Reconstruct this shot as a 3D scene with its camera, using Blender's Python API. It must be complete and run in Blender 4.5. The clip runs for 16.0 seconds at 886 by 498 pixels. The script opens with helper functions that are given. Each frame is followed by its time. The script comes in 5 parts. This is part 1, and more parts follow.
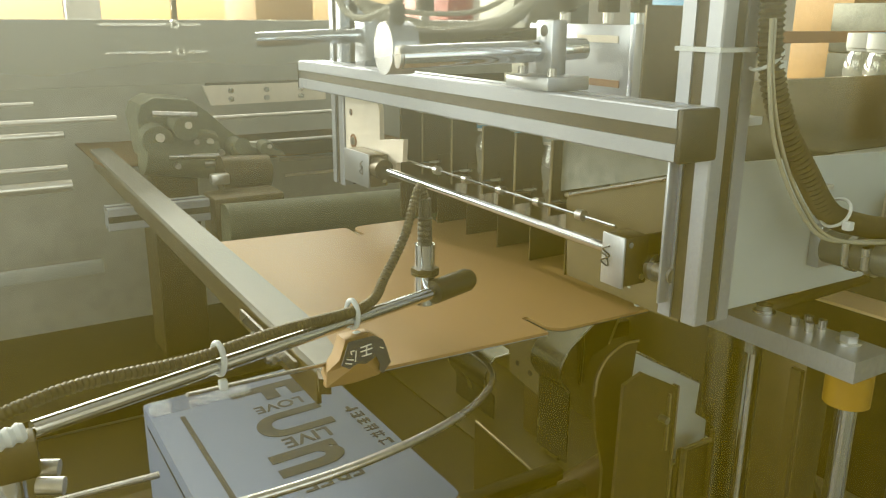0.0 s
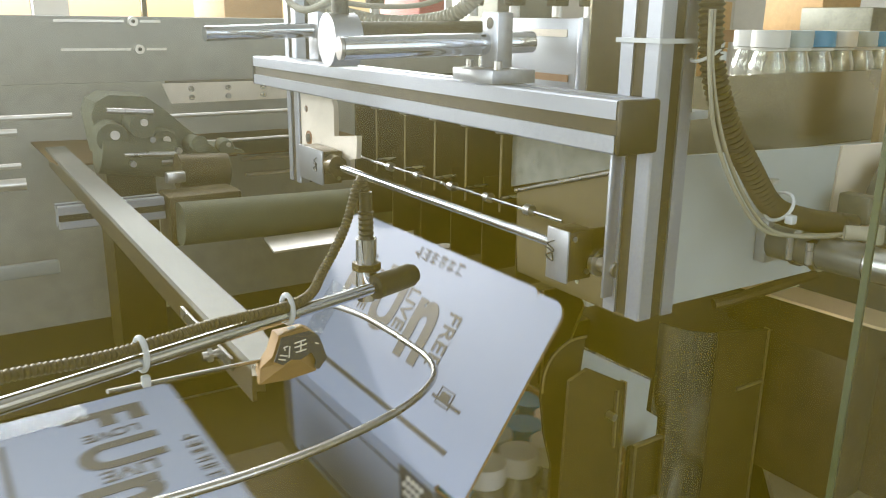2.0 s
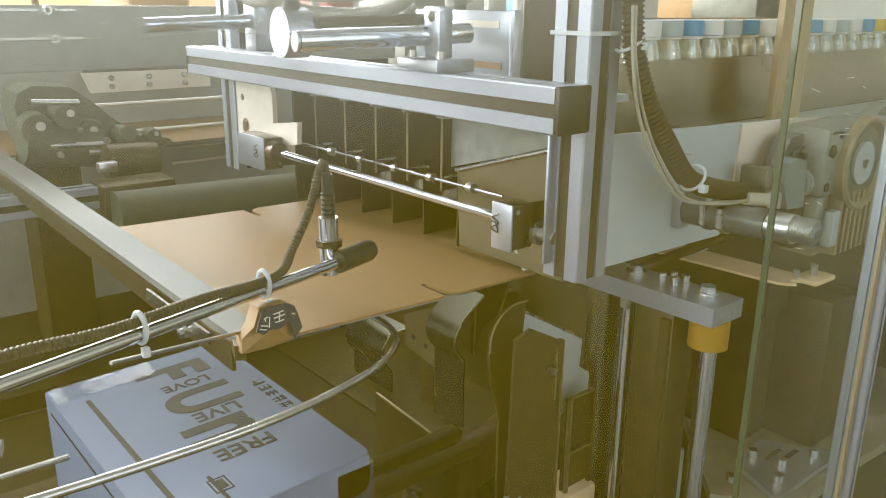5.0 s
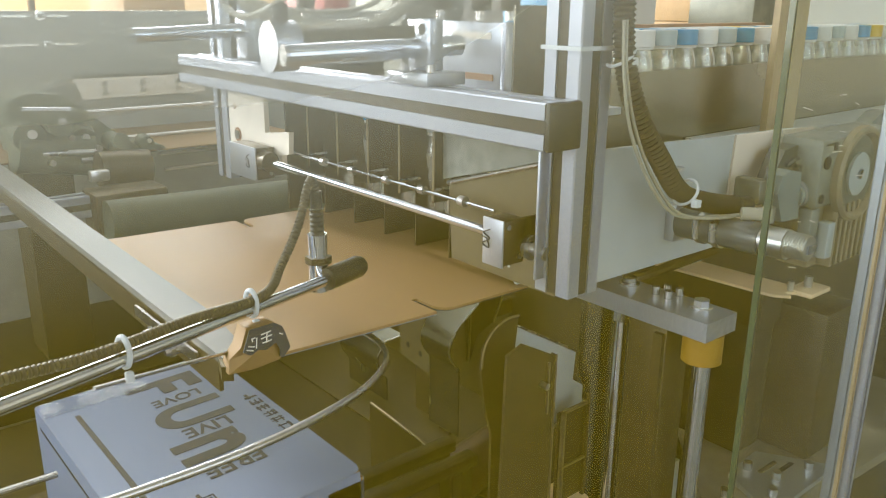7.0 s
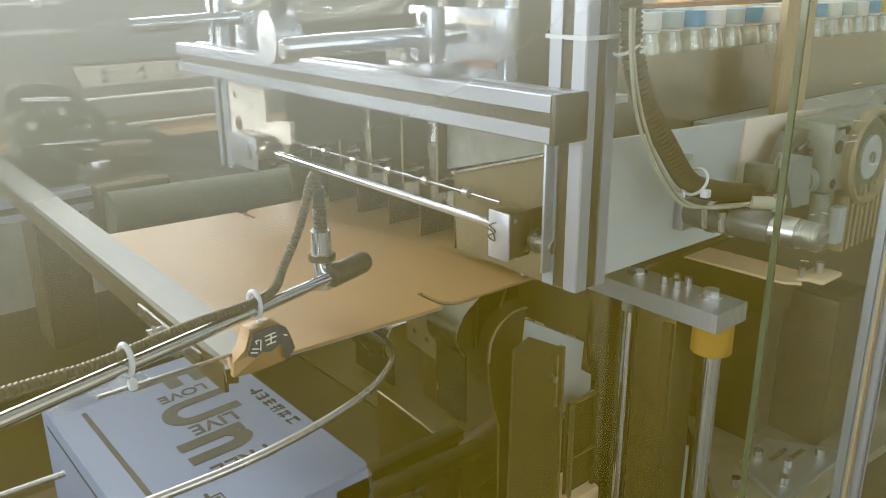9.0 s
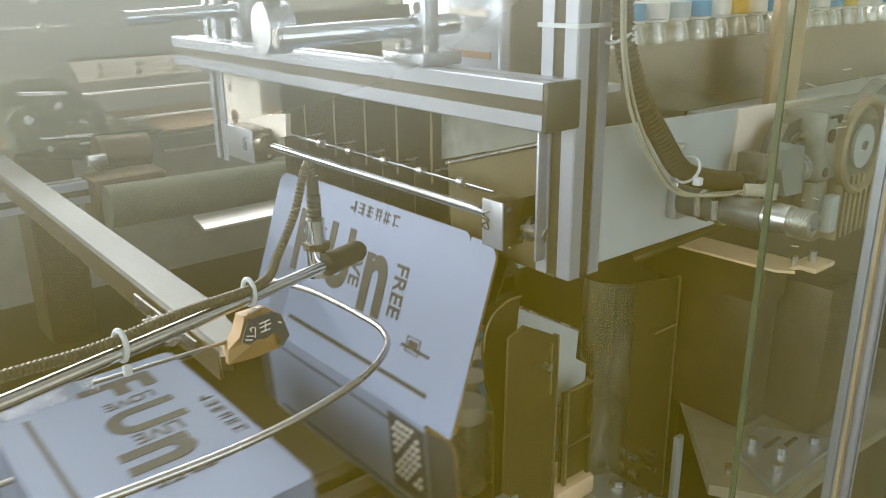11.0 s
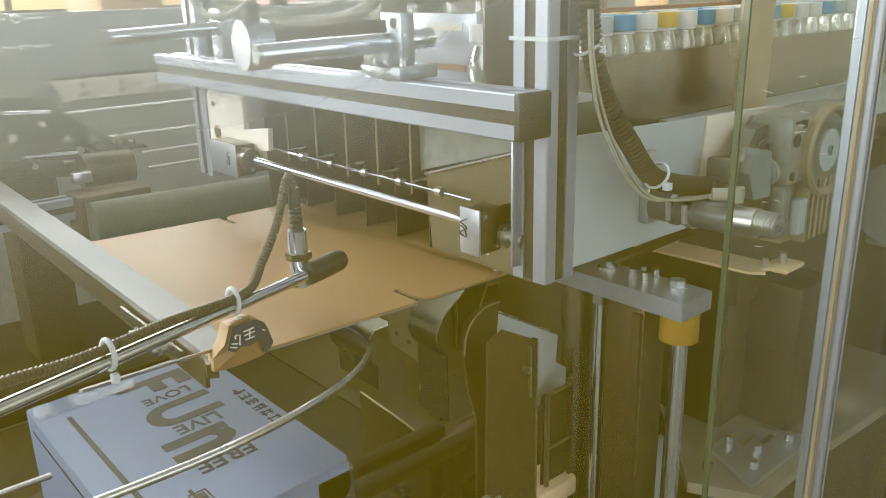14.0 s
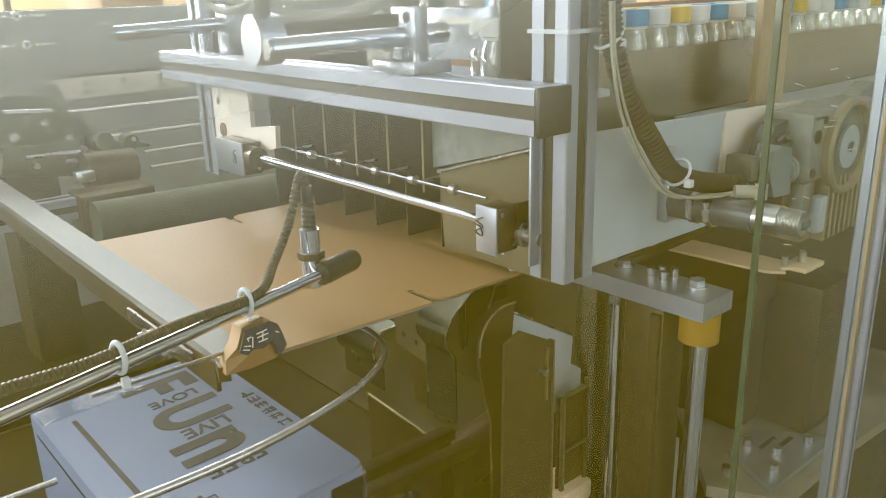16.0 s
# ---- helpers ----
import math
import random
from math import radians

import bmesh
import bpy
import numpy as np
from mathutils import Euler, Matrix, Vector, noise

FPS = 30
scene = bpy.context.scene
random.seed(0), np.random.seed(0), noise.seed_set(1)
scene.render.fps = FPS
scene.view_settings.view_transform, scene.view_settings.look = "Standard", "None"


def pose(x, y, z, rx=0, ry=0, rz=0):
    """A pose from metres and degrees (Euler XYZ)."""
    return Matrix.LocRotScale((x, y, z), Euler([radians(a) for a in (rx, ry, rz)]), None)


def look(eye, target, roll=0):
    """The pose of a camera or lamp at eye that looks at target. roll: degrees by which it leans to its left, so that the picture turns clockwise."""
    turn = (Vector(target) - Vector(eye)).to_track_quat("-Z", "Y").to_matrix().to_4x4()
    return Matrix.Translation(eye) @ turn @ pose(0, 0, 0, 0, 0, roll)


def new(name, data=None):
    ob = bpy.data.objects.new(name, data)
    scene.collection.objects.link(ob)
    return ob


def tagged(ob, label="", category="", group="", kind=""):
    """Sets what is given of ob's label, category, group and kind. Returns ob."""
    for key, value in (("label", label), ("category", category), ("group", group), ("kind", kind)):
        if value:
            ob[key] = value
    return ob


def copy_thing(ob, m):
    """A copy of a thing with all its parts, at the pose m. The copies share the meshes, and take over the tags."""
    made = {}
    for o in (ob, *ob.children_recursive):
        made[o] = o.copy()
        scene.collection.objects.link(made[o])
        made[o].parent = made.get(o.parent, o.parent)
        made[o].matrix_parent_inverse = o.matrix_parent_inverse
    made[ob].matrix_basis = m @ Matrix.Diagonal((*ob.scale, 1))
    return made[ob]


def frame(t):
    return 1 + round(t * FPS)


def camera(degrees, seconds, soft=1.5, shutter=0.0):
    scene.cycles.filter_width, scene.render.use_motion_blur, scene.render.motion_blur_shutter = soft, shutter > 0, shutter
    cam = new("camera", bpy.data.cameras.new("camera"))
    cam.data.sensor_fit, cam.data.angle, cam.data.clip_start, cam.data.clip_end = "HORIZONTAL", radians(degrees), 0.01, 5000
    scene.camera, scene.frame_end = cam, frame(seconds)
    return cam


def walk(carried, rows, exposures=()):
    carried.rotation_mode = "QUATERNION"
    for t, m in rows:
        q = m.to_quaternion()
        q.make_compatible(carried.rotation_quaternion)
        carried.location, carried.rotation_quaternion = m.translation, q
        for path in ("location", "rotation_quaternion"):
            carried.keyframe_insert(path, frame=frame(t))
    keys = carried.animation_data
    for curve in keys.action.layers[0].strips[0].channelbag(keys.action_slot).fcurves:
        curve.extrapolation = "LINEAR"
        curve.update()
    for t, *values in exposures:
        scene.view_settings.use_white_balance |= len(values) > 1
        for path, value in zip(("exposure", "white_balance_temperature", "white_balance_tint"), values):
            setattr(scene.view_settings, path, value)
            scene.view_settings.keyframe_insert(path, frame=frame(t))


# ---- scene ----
cam = camera(57.4, 16.0, soft=1.0, shutter=0.5)
METRES, EYE, TILT, LEAN, TURN = 0.375, 1.5, 0.0, 0.0, -31.5
ROWS = [
    (0.0, 0.0, 0.0, 0.0, 0.11, -16.07, -0.39),
    (0.5, -0.0351, -0.0341, 0.0131, -0.04, -15.77, -0.51),
    (1.0, 0.0243, 0.0108, 0.0035, -0.38, -15.68, -0.71),
    (1.5, 0.1189, 0.0534, -0.0274, -0.54, -15.75, -0.7),
    (2.0, 0.09, 0.0268, -0.0306, -1.43, -15.81, -0.75),
    (2.5, -0.0123, -0.0684, -0.0065, -3.55, -15.77, -0.89),
    (3.0, -0.0557, -0.1861, -0.0016, -6.5, -16.04, -1.08),
    (3.5, -0.0711, -0.2189, 0.0004, -7.46, -16.11, -1.0),
    (4.0, -0.0646, -0.1827, -0.0026, -7.81, -16.44, -0.79),
    (6.5, -0.0346, -0.1436, 0.0062, -8.31, -16.97, -0.56),
    (7.0, -0.0194, -0.1281, 0.0392, -8.31, -16.98, -0.5),
    (7.5, -0.0058, -0.1157, 0.0748, -8.27, -17.06, -0.45),
    (8.0, -0.0053, -0.0942, 0.0765, -8.25, -17.76, -0.08),
    (8.5, -0.013, -0.0809, 0.0774, -8.21, -18.47, 0.33),
    (9.0, -0.0125, -0.0802, 0.077, -8.22, -18.68, 0.43),
    (11.5, 0.0056, -0.1148, 0.0566, -8.38, -18.9, 0.64),
    (12.0, 0.0115, -0.1383, 0.0589, -8.47, -18.9, 0.69),
    (12.5, 0.0197, -0.1644, 0.0617, -8.95, -18.46, 1.0),
    (13.0, 0.0237, -0.1695, 0.0627, -9.22, -18.1, 1.24),
    (13.5, 0.0146, -0.169, 0.0654, -9.43, -18.02, 1.3),
    (14.0, 0.011, -0.1679, 0.065, -9.56, -18.02, 1.36),
    (14.5, 0.0117, -0.1747, 0.0691, -9.66, -17.98, 1.4),
    (15.0, 0.0039, -0.1605, 0.0659, -9.7, -17.93, 1.44),
    (15.5, -0.0056, -0.1337, 0.0535, -9.7, -17.95, 1.44),
    (16.0, -0.0255, -0.1069, 0.0461, -9.65, -18.02, 1.45),
]
walk(cam, [(t, pose(0, 0, EYE, TILT, LEAN, TURN) @ pose(METRES * x, METRES * y, METRES * z, 90 + pitch, roll, yaw)) for t, x, y, z, yaw, pitch, roll in ROWS],
     exposures=((0.0, -0.16, 7400, 3), (0.7, -0.16, 7400, 3), (1.0, -0.12, 7000, 7), (1.5, -0.06, 6600, 11), (2.2, -0.02, 6300, 13), (16.0, 0.03, 6250, 13)))

# ---------------------------------------------------------------- light
world = bpy.data.worlds.new("sky")
scene.world = world
world.use_nodes = True
wn, wl = world.node_tree.nodes, world.node_tree.links
sky = wn.new("ShaderNodeTexSky")
sky.sky_type, sky.sun_disc, sky.sun_elevation, sky.sun_rotation = "NISHITA", False, radians(19), radians(-15)
wl.new(sky.outputs["Color"], wn["Background"].inputs["Color"])
wn["Background"].inputs["Strength"].default_value = 0.15

sun_data = bpy.data.lights.new("sun", "SUN")
sun_data.energy, sun_data.angle, sun_data.color = 2.0, radians(0.5), (1.0, 0.97, 0.90)
sun = new("sun", sun_data)
sun.matrix_world = look((-1.3, 8.0, 3.75), (0.6, 0.8, 1.3))


def area_lamp(name, eye, target, w, h, watts, colour):
    """A rectangular area lamp, for window daylight and for added fill."""
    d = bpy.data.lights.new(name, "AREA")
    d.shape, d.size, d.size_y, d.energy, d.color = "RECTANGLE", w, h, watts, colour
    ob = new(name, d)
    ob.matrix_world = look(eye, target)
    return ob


area_lamp("window_light_far", (0.5, 6.85, 2.6), (0.5, 0, 1.0), 8.0, 2.2, 880, (0.93, 1.0, 0.95))
# Added side fill; no west window is in view.
area_lamp("window_light_side", (-3.85, 1.5, 2.3), (1.0, 1.2, 1.0), 5.0, 2.2, 165, (0.94, 1.0, 0.95))
# Fill from behind the camera, where a gate is only assumed.
area_lamp("gate_fill", (1.0, -3.85, 2.2), (0.8, 0.6, 0.9), 4.5, 3.2, 64, (0.90, 0.96, 1.0))
# Added overhead fill for the far rods; the roof has no lamp or opening.
area_lamp("roof_fill", (0.6, 3.2, 4.3), (0.6, 1.9, 1.2), 5.0, 1.6, 75, (1.0, 0.98, 0.93))


# ---------------------------------------------------------------- materials
def material(name, colour, rough=0.5, metal=0.0, grain=60.0, vary=0.15, bump=0.1, stretch=(1, 1, 1), second=None, coat=0.0, stain=3.0, stain_amount=0.15):
    """A surface with fine grain, larger blotches, uneven gloss and slight relief."""
    m = bpy.data.materials.new(name)
    m.use_nodes = True
    n, l = m.node_tree.nodes, m.node_tree.links
    b = n["Principled BSDF"]
    b.inputs["Metallic"].default_value = metal
    b.inputs["Coat Weight"].default_value = coat
    co = n.new("ShaderNodeTexCoord")
    mp = n.new("ShaderNodeMapping")
    mp.inputs["Scale"].default_value = stretch
    l.new(co.outputs["Object"], mp.inputs["Vector"])
    fine = n.new("ShaderNodeTexNoise")
    fine.inputs["Scale"].default_value, fine.inputs["Detail"].default_value = grain, 6
    l.new(mp.outputs["Vector"], fine.inputs["Vector"])
    big = n.new("ShaderNodeTexNoise")
    big.inputs["Scale"].default_value, big.inputs["Detail"].default_value = stain, 4
    l.new(co.outputs["Object"], big.inputs["Vector"])
    mix = n.new("ShaderNodeMix")
    mix.data_type = "RGBA"
    dark = second or tuple(c * (1 - vary * 2) for c in colour)
    mix.inputs["A"].default_value, mix.inputs["B"].default_value = (*dark, 1), (*colour, 1)
    ramp = n.new("ShaderNodeMapRange")
    ramp.inputs["From Min"].default_value, ramp.inputs["From Max"].default_value = 0.3, 0.62
    l.new(fine.outputs["Fac"], ramp.inputs["Value"])
    l.new(ramp.outputs["Result"], mix.inputs["Factor"])
    hue = n.new("ShaderNodeMix")
    hue.data_type, hue.blend_type = "RGBA", "MULTIPLY"
    tone = n.new("ShaderNodeMapRange")
    tone.inputs["From Min"].default_value, tone.inputs["From Max"].default_value = 0.3, 0.7
    tone.inputs["To Min"].default_value, tone.inputs["To Max"].default_value = 1 - stain_amount, 1.0
    l.new(big.outputs["Fac"], tone.inputs["Value"])
    hue.inputs["Factor"].default_value = 1.0
    l.new(mix.outputs["Result"], hue.inputs["A"])
    l.new(tone.outputs["Result"], hue.inputs["B"])
    l.new(hue.outputs["Result"], b.inputs["Base Color"])
    gl = n.new("ShaderNodeMapRange")
    gl.inputs["To Min"].default_value, gl.inputs["To Max"].default_value = max(0.02, rough - 0.1), min(1, rough + 0.1)
    l.new(big.outputs["Fac"], gl.inputs["Value"])
    l.new(gl.outputs["Result"], b.inputs["Roughness"])
    if bump:
        bp = n.new("ShaderNodeBump")
        bp.inputs["Strength"].default_value, bp.inputs["Distance"].default_value = bump, 0.002
        l.new(fine.outputs["Fac"], bp.inputs["Height"])
        l.new(bp.outputs["Normal"], b.inputs["Normal"])
    return m


ALU = material("anodised_aluminium", (0.45, 0.485, 0.565), 0.38, 0.7, 300, 0.05, 0.03, (1, 1, 1))
ALU_PLATE = material("milled_aluminium", (0.51, 0.54, 0.60), 0.35, 0.8, 160, 0.08, 0.05, (1, 12, 1))
CHROME = material("hard_chrome", (0.72, 0.76, 0.83), 0.12, 1.0, 80, 0.03, 0.0)
STEEL = material("bolt_steel", (0.6, 0.6, 0.6), 0.28, 1.0, 120, 0.08, 0.02)
RAIL = material("dull_grey_rail", (0.185, 0.185, 0.175), 0.55, 0.1, 60, 0.05, 0.03)
FEEDER = material("green_grey_casting", (0.13, 0.145, 0.10), 0.6, 0.0, 25, 0.1, 0.05, stain=5, stain_amount=0.25)
CASTING = material("light_grey_casting", (0.31, 0.33, 0.31), 0.42, 0.35, 70, 0.12, 0.15, stain=14, stain_amount=0.35)
ROLLER = material("dark_red_rubber", (0.085, 0.040, 0.020), 0.5, 0.0, 40, 0.1, 0.03)
BROWN = material("brown_lacquered_sheet", (0.145, 0.118, 0.065), 0.45, 0.1, 50, 0.06, 0.03, stain=8, stain_amount=0.2)
BRIGHT = material("bright_ground_steel", (0.93, 0.91, 0.87), 0.3, 0.7, 80, 0.04, 0.0)
STAINLESS = material("brushed_stainless", (0.50, 0.46, 0.38), 0.24, 0.95, 60, 0.08, 0.04, (1, 1, 30), stain=6, stain_amount=0.2)
DARK_STEEL = material("blackened_steel", (0.090, 0.064, 0.024), 0.42, 0.3, 40, 0.12, 0.06, stain=8, stain_amount=0.3)
SHEET = material("worn_sheet_steel", (0.34, 0.28, 0.18), 0.32, 0.7, 50, 0.1, 0.05, (1, 1, 8), stain=12, stain_amount=0.3)
FAR_PAINT = material("grey_green_paint", (0.46, 0.475, 0.45), 0.5, 0.0, 25, 0.06, 0.03, stain=2, stain_amount=0.2)
OLIVE = material("dark_olive_paint", (0.068, 0.050, 0.012), 0.5, 0.0, 25, 0.1, 0.05, stain=2, stain_amount=0.25)
MACHINE = material("machine_cast_grey", (0.27, 0.27, 0.22), 0.5, 0.3, 60, 0.15, 0.2, stain=9, stain_amount=0.35)
BEIGE = material("bare_nickel_plate", (0.93, 0.86, 0.76), 0.4, 0.2, 60, 0.05, 0.04)
PLATE_WHITE = material("pale_grey_paint", (0.47, 0.52, 0.545), 0.35, 0.0, 30, 0.03, 0.02, stain=5, stain_amount=0.08)
BLACK = material("black_plastic", (0.035, 0.030, 0.018), 0.45, 0.0, 90, 0.15, 0.05)
SLOT = material("groove_dark", (0.050, 0.040, 0.022), 0.6, 0.0, 60, 0.1, 0.05)
CORD = material("corrugated_hose", (0.075, 0.060, 0.032), 0.6, 0.0, 60, 0.1, 0.05)
CLEAR_TUBE = material("air_tube_nylon", (0.34, 0.33, 0.27), 0.2, 0.0, 30, 0.05, 0.0)
TIE = material("cable_tie_nylon", (0.58, 0.63, 0.68), 0.45, 0.0, 60, 0.03, 0.0)
CARD = material("kraft_board", (0.315, 0.190, 0.080), 0.55, 0.0, 220, 0.08, 0.08, (1, 6, 1), stain=4, stain_amount=0.14)
GREY_SHEET = material("satin_grey_sheet", (0.24, 0.24, 0.20), 0.24, 0.95, 30, 0.06, 0.02, stain=9, stain_amount=0.25)
GUNMETAL = material("gunmetal_cylinder", (0.15, 0.16, 0.155), 0.32, 0.3, 80, 0.08, 0.04, stain=12, stain_amount=0.3)
# Colour of the warm light that falls on the conveyor side plate.
SUN_PATCH = material("sun_patch_cream", (0.80, 0.72, 0.63), 0.4, 0.0, 30, 0.03, 0.02, stain=6, stain_amount=0.1)
TAN_CAST = material("tan_cast_fins", (0.42, 0.35, 0.24), 0.45, 0.3, 60, 0.1, 0.12, stain=10, stain_amount=0.3)
BLUE_GREY = material("blue_grey_paint", (0.24, 0.29, 0.31), 0.4, 0.1, 40, 0.06, 0.04, stain=9, stain_amount=0.2)
# White board; the dim bluish light on it is put into the colour.
CARD_WHITE = material("skylit_white_board", (0.188, 0.238, 0.365), 0.5, 0.0, 160, 0.02, 0.03, stain=5, stain_amount=0.05)
NAVY = material("navy_print", (0.045, 0.048, 0.065), 0.5, 0.0, 100, 0.1, 0.02)
INK = material("olive_black_ink", (0.022, 0.019, 0.013), 0.5, 0.0, 100, 0.1, 0.0)
INK_WHITE = material("white_print", (0.75, 0.76, 0.77), 0.5, 0.0, 100, 0.05, 0.0)
# Amber with the shade below the lift slab put into the colour.
YELLOW = material("shaded_amber", (0.34, 0.19, 0.02), 0.4, 0.0, 30, 0.05, 0.02)
BRASS = material("waxed_brass", (0.95, 0.70, 0.45), 0.35, 0.1, 70, 0.05, 0.04, (1, 8, 1))
COPPER = material("varnished_rail", (0.30, 0.15, 0.07), 0.4, 0.0, 40, 0.1, 0.03, (6, 1, 1))
TIMBER = material("tan_flat_bar", (0.46, 0.36, 0.23), 0.45, 0.1, 30, 0.06, 0.03, (6, 6, 1))
DECK = material("tan_deck_plate", (0.42, 0.37, 0.28), 0.4, 0.4, 40, 0.08, 0.05, stain=7, stain_amount=0.25)
CONCRETE = material("concrete_floor", (0.27, 0.26, 0.24), 0.7, 0.0, 18, 0.12, 0.3, stain=1.2, stain_amount=0.3)
WALL = material("hall_wall_paint", (0.70, 0.69, 0.66), 0.8, 0.0, 14, 0.04, 0.1, stain=0.8, stain_amount=0.12)
ROOF = material("roof_sheet", (0.55, 0.56, 0.56), 0.6, 0.2, 20, 0.05, 0.05)
CAP_BLUE = material("blue_cap", (0.05, 0.30, 0.55), 0.35, 0.0, 60, 0.05, 0.0)
CAP_WHITE = material("white_cap", (0.74, 0.74, 0.72), 0.35, 0.0, 60, 0.03, 0.0)
CAP_GREY = material("frosted_cap", (0.42, 0.50, 0.52), 0.35, 0.0, 60, 0.03, 0.0)
CAP_YELLOW = material("yellow_cap", (0.70, 0.47, 0.04), 0.35, 0.0, 60, 0.05, 0.0)
RED = material("red_paint", (0.45, 0.09, 0.07), 0.5, 0.0, 40, 0.1, 0.03)
ORANGE = material("orange_board", (0.60, 0.36, 0.16), 0.6, 0.0, 30, 0.08, 0.03)
BLUE = material("blue_crate", (0.06, 0.24, 0.42), 0.45, 0.0, 30, 0.08, 0.03)


def glass_material(name, colour, rough, gloss, alpha):
    """Thin clear sheet: mostly straight through, with surface gloss and a little dust."""
    m = bpy.data.materials.new(name)
    m.use_nodes = True
    n, l = m.node_tree.nodes, m.node_tree.links
    out = n["Material Output"]
    n.remove(n["Principled BSDF"])
    tr = n.new("ShaderNodeBsdfTransparent")
    tr.inputs["Color"].default_value = (*colour, 1)
    gl = n.new("ShaderNodeBsdfGlossy")
    gl.inputs["Roughness"].default_value = rough
    lw = n.new("ShaderNodeLayerWeight")
    lw.inputs["Blend"].default_value = 0.35
    gr = n.new("ShaderNodeMapRange")
    gr.inputs["To Min"].default_value, gr.inputs["To Max"].default_value = gloss * 0.4, gloss * 3.0
    l.new(lw.outputs["Facing"], gr.inputs["Value"])
    mx = n.new("ShaderNodeMixShader")
    l.new(gr.outputs["Result"], mx.inputs["Fac"])
    l.new(tr.outputs["BSDF"], mx.inputs[1])
    l.new(gl.outputs["BSDF"], mx.inputs[2])
    df = n.new("ShaderNodeBsdfDiffuse")
    df.inputs["Color"].default_value = (0.75, 0.76, 0.70, 1)
    co = n.new("ShaderNodeTexCoord")
    no = n.new("ShaderNodeTexNoise")
    no.inputs["Scale"].default_value, no.inputs["Detail"].default_value = 14, 6
    l.new(co.outputs["Object"], no.inputs["Vector"])
    rg = n.new("ShaderNodeMapRange")
    rg.inputs["From Min"].default_value, rg.inputs["From Max"].default_value = 0.35, 0.75
    rg.inputs["To Min"].default_value, rg.inputs["To Max"].default_value = alpha * 0.5, alpha * 1.5
    l.new(no.outputs["Fac"], rg.inputs["Value"])
    m2 = n.new("ShaderNodeMixShader")
    l.new(rg.outputs["Result"], m2.inputs["Fac"])
    l.new(mx.outputs["Shader"], m2.inputs[1])
    l.new(df.outputs["BSDF"], m2.inputs[2])
    l.new(m2.outputs["Shader"], out.inputs["Surface"])
    return m


PANE = glass_material("guard_pane", (0.95, 0.975, 0.96), 0.03, 0.05, 0.009)
TAPE = glass_material("clear_tape", (0.90, 0.92, 0.95), 0.15, 0.05, 0.05)
PANE_EDGE = material("green_glass_edge", (0.06, 0.085, 0.05), 0.15, 0.0, 20, 0.1, 0.0, coat=0.5)
PET = glass_material("clear_bottle_plastic", (0.80, 0.81, 0.75), 0.12, 0.34, 0.30)


def veil_material(name):
    """Clear sheet with haze painted in: a yellowish veil and one pale patch of glare."""
    m = bpy.data.materials.new(name)
    m.use_nodes = True
    n, l = m.node_tree.nodes, m.node_tree.links
    out = n["Material Output"]
    n.remove(n["Principled BSDF"])
    tr = n.new("ShaderNodeBsdfTransparent")
    df = n.new("ShaderNodeBsdfDiffuse")
    df.inputs["Color"].default_value = (0.66, 0.475, 0.018, 1)
    tl = n.new("ShaderNodeBsdfTranslucent")
    tl.inputs["Color"].default_value = (0.62, 0.45, 0.02, 1)
    both = n.new("ShaderNodeMixShader")
    both.inputs["Fac"].default_value = 0.35
    l.new(df.outputs["BSDF"], both.inputs[1])
    l.new(tl.outputs["BSDF"], both.inputs[2])
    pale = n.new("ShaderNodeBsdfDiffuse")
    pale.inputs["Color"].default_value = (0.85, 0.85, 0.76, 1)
    co = n.new("ShaderNodeTexCoord")
    no = n.new("ShaderNodeTexNoise")
    no.inputs["Scale"].default_value, no.inputs["Detail"].default_value = 9, 4
    l.new(co.outputs["Object"], no.inputs["Vector"])
    veil = n.new("ShaderNodeMapRange")
    veil.inputs["From Min"].default_value, veil.inputs["From Max"].default_value = 0.3, 0.7
    veil.inputs["To Min"].default_value, veil.inputs["To Max"].default_value = VEIL_TINT * 0.85, VEIL_TINT * 1.15
    l.new(no.outputs["Fac"], veil.inputs["Value"])
    m1 = n.new("ShaderNodeMixShader")
    l.new(veil.outputs["Result"], m1.inputs["Fac"])
    l.new(tr.outputs["BSDF"], m1.inputs[1])
    l.new(both.outputs["Shader"], m1.inputs[2])
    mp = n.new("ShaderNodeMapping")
    mp.inputs["Location"].default_value = (-GLARE_PATCH[0] / GLARE_PATCH[1], 0, -GLARE_PATCH[2] / GLARE_PATCH[3])
    mp.inputs["Scale"].default_value = (1 / GLARE_PATCH[1], 1, 1 / GLARE_PATCH[3])
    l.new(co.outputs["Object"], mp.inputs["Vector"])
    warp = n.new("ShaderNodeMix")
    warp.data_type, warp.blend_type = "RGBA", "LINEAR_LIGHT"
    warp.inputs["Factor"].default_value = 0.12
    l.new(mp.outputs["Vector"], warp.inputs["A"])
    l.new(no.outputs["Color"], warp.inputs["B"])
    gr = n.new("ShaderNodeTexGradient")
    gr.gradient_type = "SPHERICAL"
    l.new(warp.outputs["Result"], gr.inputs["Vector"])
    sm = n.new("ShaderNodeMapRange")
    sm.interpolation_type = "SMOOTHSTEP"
    sm.inputs["To Max"].default_value = GLARE_PATCH[4]
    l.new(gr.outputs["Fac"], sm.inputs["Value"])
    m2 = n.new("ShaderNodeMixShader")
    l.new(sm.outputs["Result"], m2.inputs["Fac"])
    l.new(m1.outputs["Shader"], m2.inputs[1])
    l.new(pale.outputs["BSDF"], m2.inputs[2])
    l.new(m2.outputs["Shader"], out.inputs["Surface"])
    return m


# Share of the painted veil; then place, size and amount of its glare.
VEIL_TINT = 0.087
